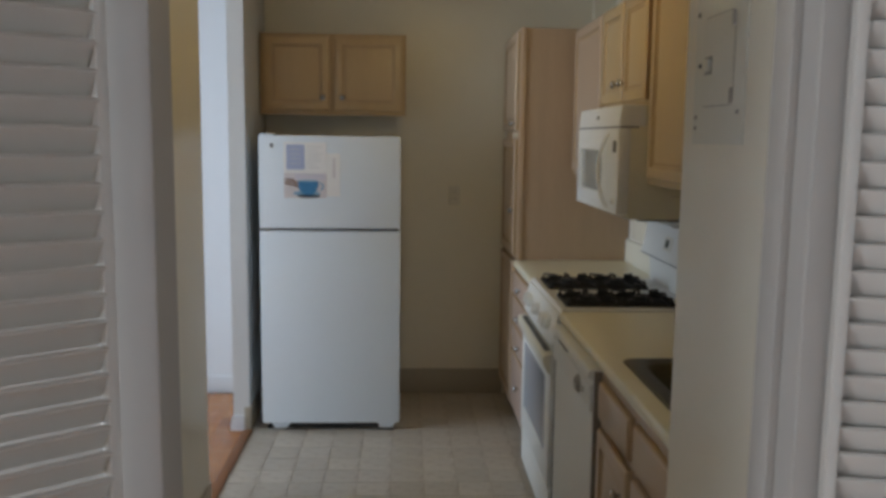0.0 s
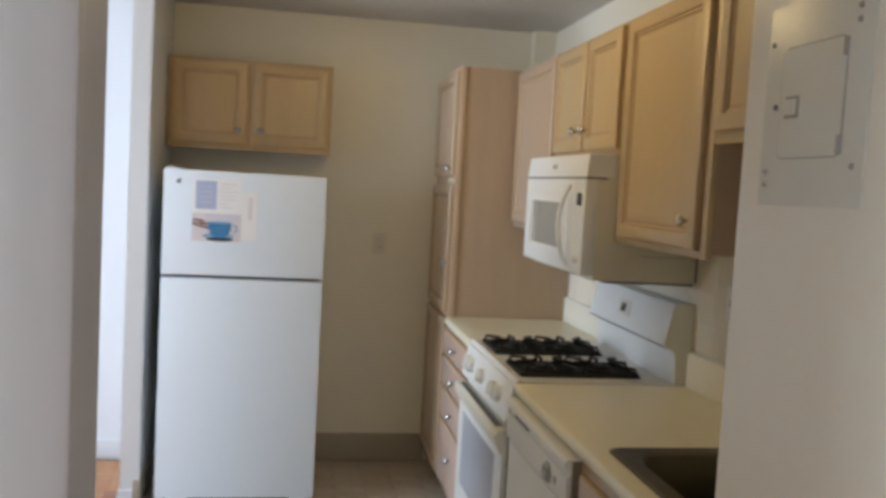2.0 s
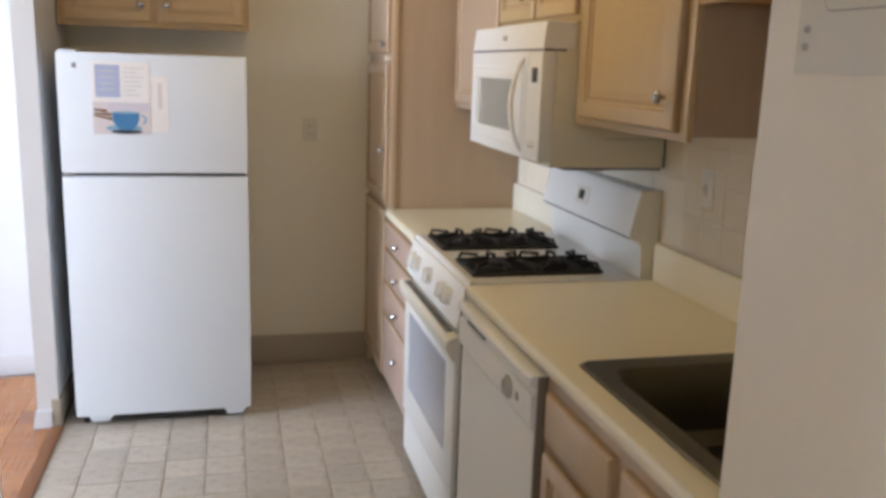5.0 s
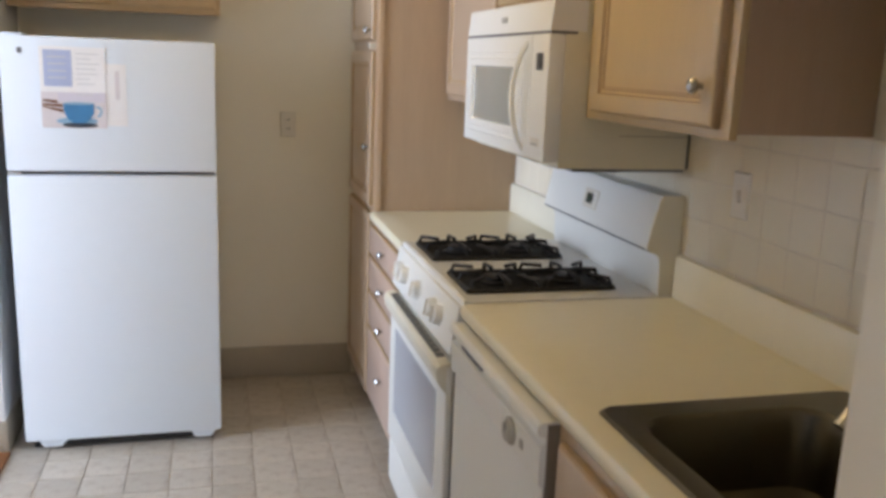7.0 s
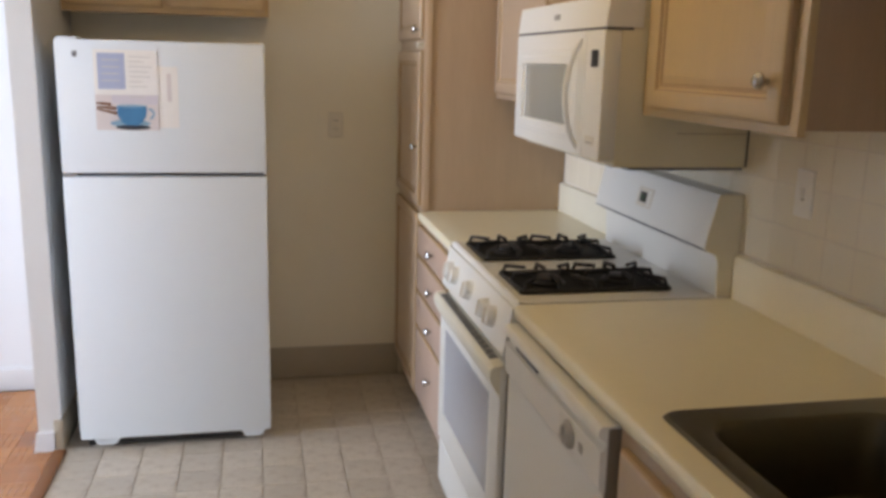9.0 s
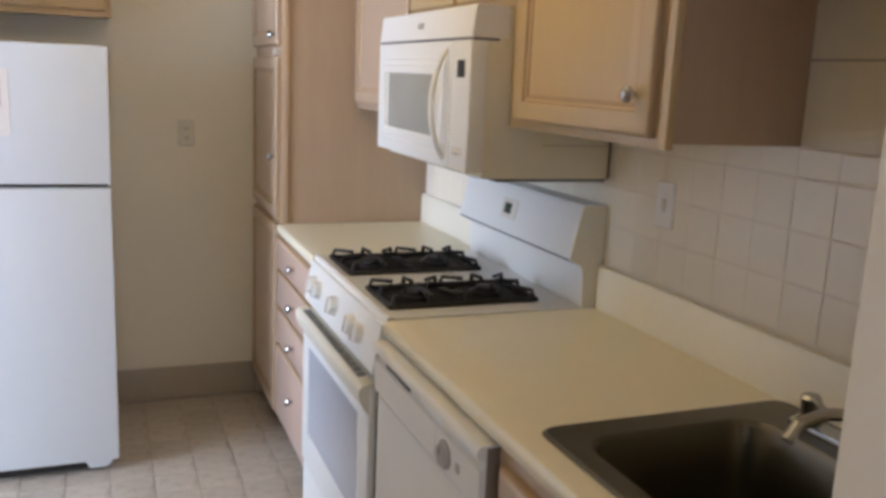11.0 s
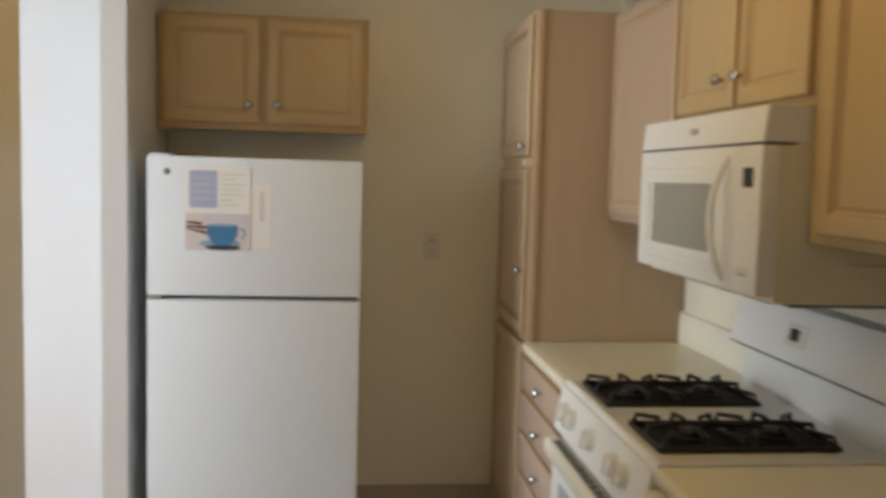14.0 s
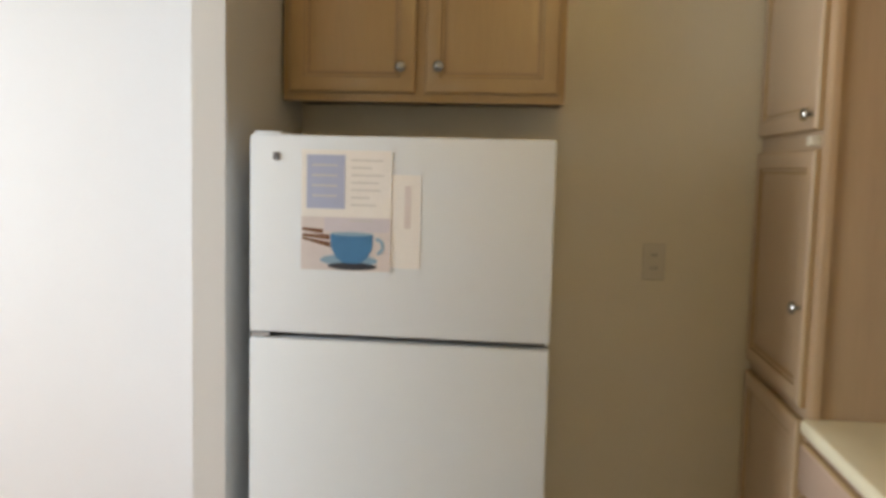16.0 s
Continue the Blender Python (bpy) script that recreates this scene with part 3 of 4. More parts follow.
def worktop(label, y0, y1, cut):
    top = thing("worktop", label, "worktop", ((CF + X1) / 2, (y0 + y1) / 2, CT - 0.039), "cream laminate worktops")
    part("front_edge", prism(bmesh.new(), NOSE, along_y, y0, y1), LAMINATE, top)
    if cut:
        bm = grid_slab((SX0, SX1, X1 - 0.001), (y0, SY0, SY1, y1), CT - 0.039, CT, (0, 1))
    else:
        bm = boxes((0.760, X1 - 0.001, y0, y1, CT - 0.039, CT))
    part("slab", bm, LAMINATE, top)
    bm = prism(bmesh.new(), [(X1 - 0.001, CT + 0.0005), (X1 - 0.024, CT + 0.0005), (X1 - 0.024, 1.022), (X1 - 0.020, 1.031), (X1 - 0.012, 1.034), (X1 - 0.001, 1.034)], along_y, y0, y1)
    part("upstand", bm, LAMINATE_EDGE, top, "low laminate upstand against the wall")
    return top


worktop("cream laminate worktop with a rounded edge, beside the sink", 2.252, 3.652, True)
worktop("short cream laminate worktop between range and pantry", 4.431, 5.049, False)

# ---- stainless sink ----
sink = thing("sink", "dull stainless steel drop-in sink in the worktop", "sink", (0.98, 2.62, CT))
bm = bmesh.new()


def rounded(x0, x1, y0, y1, r, z, n=4):
    pts = []
    for cx, cy, a in ((x1 - r, y1 - r, 0), (x0 + r, y1 - r, 90), (x0 + r, y0 + r, 180), (x1 - r, y0 + r, 270)):
        pts += [(cx + r * math.cos(radians(a + 90 * k / n)), cy + r * math.sin(radians(a + 90 * k / n)), z) for k in range(n + 1)]
    return pts


loops = [rounded(0.712, 1.258, 2.29, 2.945, 0.03, CT + 0.001), rounded(0.718, 1.252, 2.296, 2.939, 0.03, CT + 0.007), rounded(0.735, 1.235, 2.312, 2.922, 0.03, CT + 0.007),
         rounded(0.762, 1.142, 2.35, 2.888, 0.06, CT + 0.004), rounded(0.768, 1.136, 2.356, 2.882, 0.06, CT - 0.006), rounded(0.775, 1.128, 2.364, 2.874, 0.06, CT - 0.15),
         rounded(0.80, 1.10, 2.39, 2.85, 0.05, CT - 0.178), rounded(0.92, 0.98, 2.59, 2.65, 0.028, CT - 0.182)]
vs = [[bm.verts.new(p) for p in loop] for loop in loops]
for a, b in zip(vs, vs[1:]):
    for i in range(len(a)):
        bm.faces.new((a[i], a[(i + 1) % len(a)], b[(i + 1) % len(a)], b[i]))
bm.faces.new(vs[-1])
part("basin", bm, STEEL, sink)
part("drain", lathe(bmesh.new(), [(0.04, 0), (0.04, 0.004), (0.03, 0.005), (0.026, 0.002), (0, 0.002)], (0.95, 2.62, CT - 0.1815), (0, 0, 1), 20), CHROME, sink)
faucet = thing("faucet", "low chrome kitchen faucet with lever on the sink deck", "faucet", (1.19, 2.66, CT + 0.006))
part("deck_plate", boxes((1.172, 1.222, 2.52, 2.838, CT + 0.0065, CT + 0.020), bev=0.006), CHROME, faucet)
for y in (2.812, 2.545):
    h = part("handle", lathe(bmesh.new(), [(0.022, 0), (0.022, 0.006), (0.015, 0.012), (0.017, 0.034), (0.019, 0.044), (0.014, 0.050), (0, 0.051)], (1.197, y, CT + 0.019), (0, 0, 1), 16), CHROME, faucet)
    part("lever", tube(bmesh.new(), [(1.197, y, CT + 0.060), (1.180, y - 0.030, CT + 0.068), (1.165, y - 0.062, CT + 0.064)], 0.007, 8), CHROME, h)
part("body", lathe(bmesh.new(), [(0.026, 0), (0.024, 0.03), (0.022, 0.05), (0.02, 0.055), (0, 0.056)], (1.197, 2.68, CT + 0.019), (0, 0, 1), 18), CHROME, faucet)
part("spout", tube(bmesh.new(), [(1.192, 2.68, CT + 0.06), (1.14, 2.675, CT + 0.090), (1.08, 2.67, CT + 0.100), (1.02, 2.665, CT + 0.090), (1.0, 2.662, CT + 0.068)], 0.011, 10), CHROME, faucet)

# ---- refrigerator ----
FX0, FX1, FY = -0.677, 0.049, 4.932
fridge = thing("refrigerator", "white top-freezer refrigerator with textured doors", "refrigerator", ((FX0 + FX1) / 2, 5.2, 0.0))
part("body", boxes((FX0 + 0.004, FX1 - 0.004, FY + 0.072, 5.585, 0.03, 1.553), bev=0.006), FRIDGE_ENAMEL, fridge)
part("gasket", boxes((FX0 + 0.012, FX1 - 0.012, FY + 0.055, FY + 0.0735, 0.065, 1.552)), GASKET, fridge, "dark grey rubber door seal")
part("freezer_door", boxes((FX0, FX1, FY, FY + 0.058, 1.088, 1.564), bev=0.009), FRIDGE_ENAMEL, fridge)
part("fridge_door", boxes((FX0, FX1, FY, FY + 0.058, 0.046, 1.074), bev=0.009), FRIDGE_ENAMEL, fridge)
part("toe_grille", boxes((FX0 + 0.08, FX1 - 0.10, FY + 0.03, FY + 0.06, 0.014, 0.0465)), DARK, fridge)
for x0, x1 in ((FX0 + 0.048, FX0 + 0.150), (FX1 - 0.118, FX1 - 0.020)):
    outline = [(x0, 0.0455), (x0 + 0.012, 0.024), (x0 + 0.018, 0.019), (x1 - 0.026, 0.019), (x1 - 0.018, 0.024), (x1, 0.0455)]
    part("foot_cover", prism(bmesh.new(), outline, along_y, FY + 0.010, FY + 0.100), FRIDGE_ENAMEL, fridge)
for x in (FX0 + 0.035, FX1 - 0.05):
    part("foot", lathe(bmesh.new(), [(0.018, 0), (0.018, 0.01), (0.008, 0.012), (0.008, 0.03)], (x, FY + 0.07, 0.0), (0, 0, 1), 12), DARK, fridge)
part("hinge_cap", boxes((FX0 + 0.008, FX0 + 0.075, FY + 0.01, FY + 0.10, 1.563, 1.572), bev=0.003), FRIDGE_ENAMEL, fridge)
part("mid_hinge", boxes((FX0 + 0.004, FX0 + 0.05, FY + 0.006, FY + 0.05, 1.0755, 1.0865)), CHROME, fridge)
part("badge", boxes((-0.618, -0.603, FY - 0.003, FY + 0.001, 1.503, 1.522), bev=0.001), GASKET, fridge, "small dark square badge")


def sheet(name, label, x0, x1, z0, z1, y, category):
    return thing(name, label, category, ((x0 + x1) / 2, y, z0))


def flat(poly, y, thick=0.0004):
    return prism(bmesh.new(), poly, lambda p, q, a: (p, a, q), y - thick, y)


def rect(x0, x1, z0, z1):
    return [(x0, z0), (x1, z0), (x1, z1), (x0, z1)]


def ellipse(cx, cz, rx, rz, n=18, a0=0, a1=360):
    return [(cx + rx * math.cos(radians(a0 + (a1 - a0) * k / (n - 1))), cz + rz * math.sin(radians(a0 + (a1 - a0) * k / (n - 1)))) for k in range(n)]


back_sheet = sheet("paper_sheet", "narrow white printed sheet on the freezer door", -0.36, -0.262, 1.255, 1.475, FY, "paper")
part("sheet", flat(rect(-0.36, -0.262, 1.255, 1.475), FY - 0.001), PAPER, back_sheet)
part("print", flat(rect(-0.300, -0.285, 1.35, 1.45), FY - 0.0016), PHOTO, back_sheet, "faint printed column")
flyer = sheet("flyer", "white flyer with blue box and photo of a blue teacup", -0.548, -0.332, 1.245, 1.53, FY, "flyer")
FP = FY - 0.0022
part("sheet", flat(rect(-0.548, -0.332, 1.245, 1.53), FP), PAPER, flyer)
part("blue_box", flat(rect(-0.535, -0.443, 1.392, 1.518), FP - 0.0005), BLUE_INK, flyer)
for i in range(7):
    w = (0.075, 0.05, 0.078, 0.066, 0.07, 0.045, 0.06)[i]
    part("text_line", flat(rect(-0.428, -0.428 + w, 1.505 - i * 0.0175, 1.5085 - i * 0.0175), FP - 0.0005), GREY_INK, flyer)
for i in range(4):
    part("text_line", flat(rect(-0.522, -0.462, 1.492 - i * 0.024, 1.496 - i * 0.024), FP - 0.001), GREY_INK, flyer)
part("photo", flat(rect(-0.548, -0.332, 1.246, 1.372), FP - 0.0005), PHOTO, flyer, "pale photograph")
part("photo_haze", flat(rect(-0.492, -0.334, 1.338, 1.371), FP - 0.0008), LAVENDER, flyer)
part("photo_saucer", flat(ellipse(-0.432, 1.270, 0.070, 0.014), FP - 0.0010), SAUCER, flyer)
part("photo_shadow", flat(ellipse(-0.423, 1.256, 0.060, 0.009), FP - 0.0014), CUP_DARK, flyer)
part("text_line", flat(rect(-0.432, -0.376, 1.3625, 1.3665), FP - 0.0012), GREY_INK, flyer)
part("photo_cup", flat([(-0.477, 1.333), (-0.475, 1.300), (-0.462, 1.276), (-0.445, 1.263), (-0.405, 1.263), (-0.388, 1.276), (-0.375, 1.300), (-0.373, 1.333)], FP - 0.0018), CUP_BLUE, flyer)
part("photo_cup_rim", flat(ellipse(-0.425, 1.333, 0.052, 0.005), FP - 0.0022), SAUCER, flyer)
ring = ellipse(-0.366, 1.305, 0.020, 0.021, 12, -80, 95)
part("photo_handle", flat(ring + [(-0.366 + (x + 0.366) * 0.6, 1.305 + (z - 1.305) * 0.6) for x, z in ring[::-1]], FP - 0.0018), SAUCER, flyer)
for z0, z1, w0, w1, reach in ((1.339, 1.332, 0.007, 0.011, 0.050), (1.325, 1.318, 0.006, 0.012, 0.066), (1.318, 1.300, 0.005, 0.012, 0.068)):
    part("photo_stick", flat([(-0.545, z0), (-0.545 + reach, z1), (-0.545 + reach, z1 + w1), (-0.545, z0 + w0)], FP - 0.0012), CINNAMON, flyer)

# ---- gas range ----
RY0, RY1 = 3.657, 4.428
stove = thing("gas_range", "white freestanding gas range with black grates", "range", (0.97, (RY0 + RY1) / 2, 0.0))
part("body", boxes((0.668, 1.225, RY0, RY1, 0.03, 0.80), bev=0.003), BISQUE_METAL, stove)
RIM = [(0.663, 0.905), (0.668, 0.918), (0.676, 0.921), (0.690, 0.917), (1.226, 0.917), (1.226, 0.80), (0.668, 0.80)]
part("cooktop", prism(bmesh.new(), RIM, along_y, RY0, RY1), ENAMEL, stove)
part("control_panel", prism(bmesh.new(), [(0.632, 0.775), (0.655, 0.903), (0.6629, 0.9049), (0.6679, 0.80), (0.6679, 0.768)], along_y, RY0 + 0.001, RY1 - 0.001), ENAMEL, stove)
slope = Vector((-0.128, 0, 0.023)).normalized()
knob_turn = Matrix((Vector((0, 1, 0)), Vector((0.023, 0, 0.128)).normalized(), slope)).transposed().to_4x4()
for y in (3.805, 3.88, 4.075, 4.262, 4.335):
    k = part("burner_knob", lathe(bmesh.new(), [(0.032, 0), (0.032, 0.004), (0.029, 0.006), (0.0275, 0.019), (0.025, 0.024), (0.020, 0.0255), (0, 0.026)], (0.645, y, 0.840), slope, 20), ENAMEL, stove, "round white burner knob")
    b = bmesh.new()
    box(b, -0.005, 0.005, -0.023, 0.023, 0.022, 0.031, bev=0.003)
    part("grip", add(bmesh.new(), b, Matrix.Translation((0.645, y, 0.840)) @ knob_turn), PLATE, k)
oven = part("oven_door", boxes((0.628, 0.667, RY0 + 0.004, RY1 - 0.004, 0.215, 0.742), bev=0.008), ENAMEL, stove)
bm = rings_panel(bmesh.new(), facing("-x", 0.6285), RY0 + 0.10, RY1 - 0.10, 0.335, 0.638, [(0.0, 0.001), (0.004, 0.003), (0.010, 0.002)])
part("window", bm, OVEN_GLASS, oven, "pale grey dotted oven window")
bm = prism(bmesh.new(), [(0.630, 0.664), (0.618, 0.678), (0.606, 0.700), (0.601, 0.718), (0.603, 0.734), (0.612, 0.744), (0.640, 0.748)], along_y, RY0 + 0.006, RY1 - 0.006)
part("handle", bm, BISQUE, oven, "full-width bisque oven handle")
for i in range(16):
    y = RY0 + 0.07 + i * 0.041
    part("vent_slot", boxes((0.617, 0.640, y, y + 0.030, 0.7455, 0.7490)), GASKET, oven)
part("drawer", boxes((0.634, 0.667, RY0 + 0.004, RY1 - 0.004, 0.045, 0.203), bev=0.007), ENAMEL, stove)
for y in (RY0 + 0.04, RY1 - 0.04):
    part("foot", lathe(bmesh.new(), [(0.016, 0), (0.016, 0.03)], (0.72, y, 0.0), (0, 0, 1), 10), DARK, stove)
GUARD = [(1.222, 0.917), (1.218, 1.012), (1.212, 1.030), (1.178, 1.046), (1.176, 1.056), (1.203, 1.184), (1.211, 1.195), (1.276, 1.195), (1.276, 0.30), (1.2265, 0.30), (1.2265, 0.917)]
guard = part("backguard", prism(bmesh.new(), GUARD, along_y, RY0 + 0.002, RY1 - 0.002), ENAMEL, stove)
part("end_cap", prism(bmesh.new(), [(p, q) for p, q in GUARD[:8]] + [(1.276, 0.917)], along_y, RY0 - 0.002, RY0 + 0.0015), BISQUE, guard)
part("seam", prism(bmesh.new(), [(1.190, 1.0385), (1.174, 1.0470), (1.176, 1.0495), (1.192, 1.041)], along_y, RY0 + 0.01, RY1 - 0.005), GASKET, guard)
face = Vector((-0.128, 0, 0.027)).normalized()
clock_m = Matrix.Translation((1.1905, 4.066, 1.124)) @ face.to_track_quat("Z", "Y").to_matrix().to_4x4()


def tilted(*b):
    return add(bmesh.new(), boxes(b, bev=0.0008), clock_m)


timer = part("timer", tilted(-0.050, 0.050, -0.030, 0.030, -0.002, 0.003), PLATE, guard, "clock panel with dark display")
part("display", tilted(-0.030, 0.014, -0.016, 0.016, 0.0025, 0.0045), DARK, timer)
part("digits", tilted(-0.024, 0.004, -0.006, 0.006, 0.0045, 0.0049), GREEN_LCD, timer, "dim green digits")
for i in range(4):
    part("button", tilted(0.022, 0.042, -0.024 + i * 0.013, -0.016 + i * 0.013, 0.0025, 0.0045), ENAMEL, timer)


def grate(label_parent, y0, y1):
    """A two-burner grate: outer bars, fingers that rise to the middle, and the burners under it."""
    x0, x1, z = 0.702, 1.125, 0.924
    g = part("grate", tube(bmesh.new(), [(x0, y0, z), (x1, y0, z), (x1, y1, z), (x0, y1, z), (x0, y0, z)], 0.0075, 6), IRON, label_parent, "black cast iron grate")
    part("burner_well", boxes((x0 + 0.006, x1 - 0.006, y0 + 0.006, y1 - 0.006, 0.9165, 0.9195), bev=0.001), BURNER_PAN, g)
    part("finger", tube(bmesh.new(), [((x0 + x1) / 2, y0, z), ((x0 + x1) / 2, y1, z)], 0.006, 6), IRON, g)
    for cx in (x0 + 0.106, x1 - 0.106):
        cy = (y0 + y1) / 2
        part("burner", lathe(bmesh.new(), [(0.048, 0), (0.048, 0.008), (0.036, 0.012), (0.036, 0.02), (0.03, 0.023), (0, 0.023)], (cx, cy, 0.919), (0, 0, 1), 18), IRON, g)
        half = (y1 - y0) / 2
        for dx, dy, r in ((1, 0, 0.105), (-1, 0, 0.105), (0, 1, half), (0, -1, half)):
            end = (cx + dx * r, cy + dy * r)
            mid = (cx + dx * r * 0.92, cy + dy * r * 0.92)
            tip = (cx + dx * 0.035, cy + dy * 0.035)
            part("finger", tube(bmesh.new(), [(*end, z), (*mid, z + 0.026), (*tip, z + 0.031), (tip[0], tip[1], z + 0.018)], 0.0065, 6), IRON, g)
        for sx, sy in ((1, 1), (-1, 1), (1, -1), (-1, -1)):
            part("finger", tube(bmesh.new(), [(cx + sx * 0.100, cy + sy * (half - 0.002), z), (cx + sx * 0.094, cy + sy * (half - 0.008), z + 0.024), (cx + sx * 0.050, cy + sy * 0.055, z + 0.028)], 0.006, 6), IRON, g)
    return g


grate(stove, 3.735, 3.950)
grate(stove, 4.125, 4.365)

# ---- microwave ----
MF, MZ0, MZ1 = 0.858, 1.282, 1.689
MY0, MY1 = 3.657, 4.400
MB = 1.262  # underside of the case, below the door
mw = thing("microwave", "bisque over-the-range microwave hung below a cabinet", "microwave", (1.07, (MY0 + MY1) / 2, MZ0))
part("case", boxes((MF + 0.045, X1 - 0.014, MY0 + 0.002, MY1 - 0.002, MB + 0.004, MZ1 - 0.001), bev=0.004), BISQUE_METAL, mw)
part("side_seam", boxes((1.07, X1 - 0.02, MY0 + 0.0005, MY0 + 0.003, 1.352, 1.3545)), COVE, mw, "thin pressed line in the case side")
part("front_lip", boxes((MF + 0.047, MF + 0.075, MY0 + 0.02, MY1 - 0.02, MB + 0.002, MZ0 + 0.001), bev=0.003), DARK, mw, "dark plastic lip below the door")
part("task_light", lathe(bmesh.new(), [(0.030, 0), (0.030, 0.010), (0.022, 0.016), (0, 0.017)], (1.12, 3.80, MB - 0.003), (0, 0, -1), 16), GASKET, mw, "round unlit task light lens")
part("mounting_plate", boxes((X1 - 0.0145, X1 - 0.009, MY0 + 0.004, MY1 - 0.004, MB + 0.006, MZ1 - 0.004)), DARK, mw, "dark steel plate against the wall")
part("bottom_plate", boxes((MF + 0.09, X1 - 0.016, MY0 + 0.012, MY1 - 0.012, MB - 0.004, MB + 0.005)), GASKET, mw, "dark underside with vents")
vent = part("top_vent", prism(bmesh.new(), [(MF + 0.002, 1.612), (MF + 0.010, MZ1 - 0.004), (MF + 0.014, MZ1), (MF + 0.10, MZ1), (MF + 0.10, 1.612)], along_y, MY0, MY1), ENAMEL, mw)
part("badge", boxes((MF + 0.002, MF + 0.008, 4.012, 4.052, 1.641, 1.657), bev=0.002), GREY_PLASTIC, vent)
part("seam", boxes((MF + 0.006, MF + 0.075, MY0 + 0.001, MY1 - 0.001, 1.605, 1.6125)), GASKET, mw)
mdoor = part("door", boxes((MF, MF + 0.046, 3.782, MY1, MZ0, 1.6055), bev=0.006), ENAMEL, mw)
bm = rings_panel(bmesh.new(), facing("-x", MF + 0.0005), 3.842, 4.346, 1.314, 1.560, [(0.0, 0.0), (0.004, 0.004), (0.018, 0.004), (0.021, 0.008), (0.040, 0.009), (0.043, 0.0012)])
part("window_frame", bm, ENAMEL, mdoor)
bm = rings_panel(bmesh.new(), facing("-x", MF - 0.0015), 3.900, 4.288, 1.350, 1.522, [(0.0, 0.001), (0.004, 0.0025)])
part("window", bm, MW_GLASS, mdoor, "grey meshed window")
pts = [(MF + 0.002 - 0.040 * math.sin(math.pi * k / 10) ** 0.7, 3.815, 1.300 + 0.285 * k / 10) for k in range(11)]
part("handle", tube(bmesh.new(), pts, 0.0078, 10), ENAMEL, mdoor, "bowed bisque door handle")
mpanel = part("control_panel", boxes((MF, MF + 0.046, MY0, 3.779, MZ0, 1.6055), bev=0.006), ENAMEL, mw)
part("display", boxes((MF - 0.0012, MF + 0.003, 3.690, 3.738, 1.514, 1.557), bev=0.001), DARK, mpanel)
for r in range(5):
    for c in range(3):
        y, z = 3.684 + c * 0.026, 1.478 - r * 0.022
        part("key", boxes((MF - 0.0008, MF + 0.003, y, y + 0.018, z, z + 0.012), bev=0.0005), ENAMEL, mpanel)
part("open_button", boxes((MF - 0.002, MF + 0.004, 3.690, 3.752, 1.318, 1.340), bev=0.002), PLATE, mpanel)
part("button_label", boxes((MF - 0.0026, MF - 0.001, 3.700, 3.742, 1.321, 1.326)), GREY_PLASTIC, mpanel)

for y0, y1 in ((3.74, 3.98), (4.06, 4.30)):
    filter_ = part("grease_filter", boxes((1.03, 1.17, y0, y1, MB - 0.012, MB - 0.0035), bev=0.002), STEEL, mw, "grey mesh grease filter")
    part("latch", boxes((1.175, 1.20, (y0 + y1) / 2 - 0.02, (y0 + y1) / 2 + 0.02, MB - 0.014, MB - 0.0035), bev=0.002), GASKET, filter_)

# ---- dishwasher ----
DY0, DY1 = 3.003, 3.652
dw = thing("dishwasher", "white built-in dishwasher with dial and latch panel", "dishwasher", (0.97, (DY0 + DY1) / 2, 0.0))
part("tub", boxes((0.690, 1.25, DY0 + 0.004, DY1 - 0.004, 0.10, 0.865)), GASKET, dw)
part("door", boxes((0.646, 0.6905, DY0 + 0.003, DY1 - 0.003, 0.115, 0.728), bev=0.006), ENAMEL, dw)
DP = [(0.690, 0.733), (0.646, 0.733), (0.638, 0.740), (0.636, 0.816), (0.645, 0.822), (0.648, 0.830), (0.646, 0.836), (0.634, 0.840), (0.629, 0.848), (0.630, 0.858), (0.637, 0.867), (0.690, 0.868)]
dpanel = part("control_panel", prism(bmesh.new(), DP, along_y, DY0 + 0.001, DY1 - 0.003), ENAMEL, dw)
part("label_strip", prism(bmesh.new(), [(3.225, 0.750), (3.400, 0.750), (3.440, 0.812), (3.225, 0.812)], lambda p, q, a: (a, p, q), 0.6355, 0.639), PAPER_PLASTIC, dpanel, "pale grey printed label area")
part("latch_recess", boxes((0.640, 0.6485, 3.405, 3.570, 0.822, 0.8345), bev=0.001), GASKET, dpanel)
dial = part("dial", lathe(bmesh.new(), [(0.030, 0), (0.030, 0.005), (0.023, 0.008), (0.021, 0.013), (0, 0.013)], (0.637, 3.170, 0.779), (-1, 0, 0), 20), GREY_PLASTIC, dpanel)
part("pointer", boxes((0.6225, 0.6245, 3.168, 3.172, 0.779, 0.797)), GASKET, dial)
part("button", boxes((0.634, 0.639, 3.095, 3.113, 0.770, 0.788), bev=0.001), GREY_PLASTIC, dpanel)
# dark filler strip in place of the shade between dishwasher and range
part("edge_gap", boxes((0.6455, 0.690, DY1 - 0.0028, DY1 + 0.0012, 0.115, 0.862)), DARK, dw, "dark strip standing in for the gap's shade")
part("door_side", boxes((0.650, 0.690, DY0 - 0.0012, DY0 + 0.0035, 0.118, 0.862)), DOOR_SIDE, dw, "taupe steel door side")
part("kick_plate", boxes((0.735, 0.75, DY0 + 0.003, DY1 - 0.003, 0.0, 0.11)), GASKET, dw)


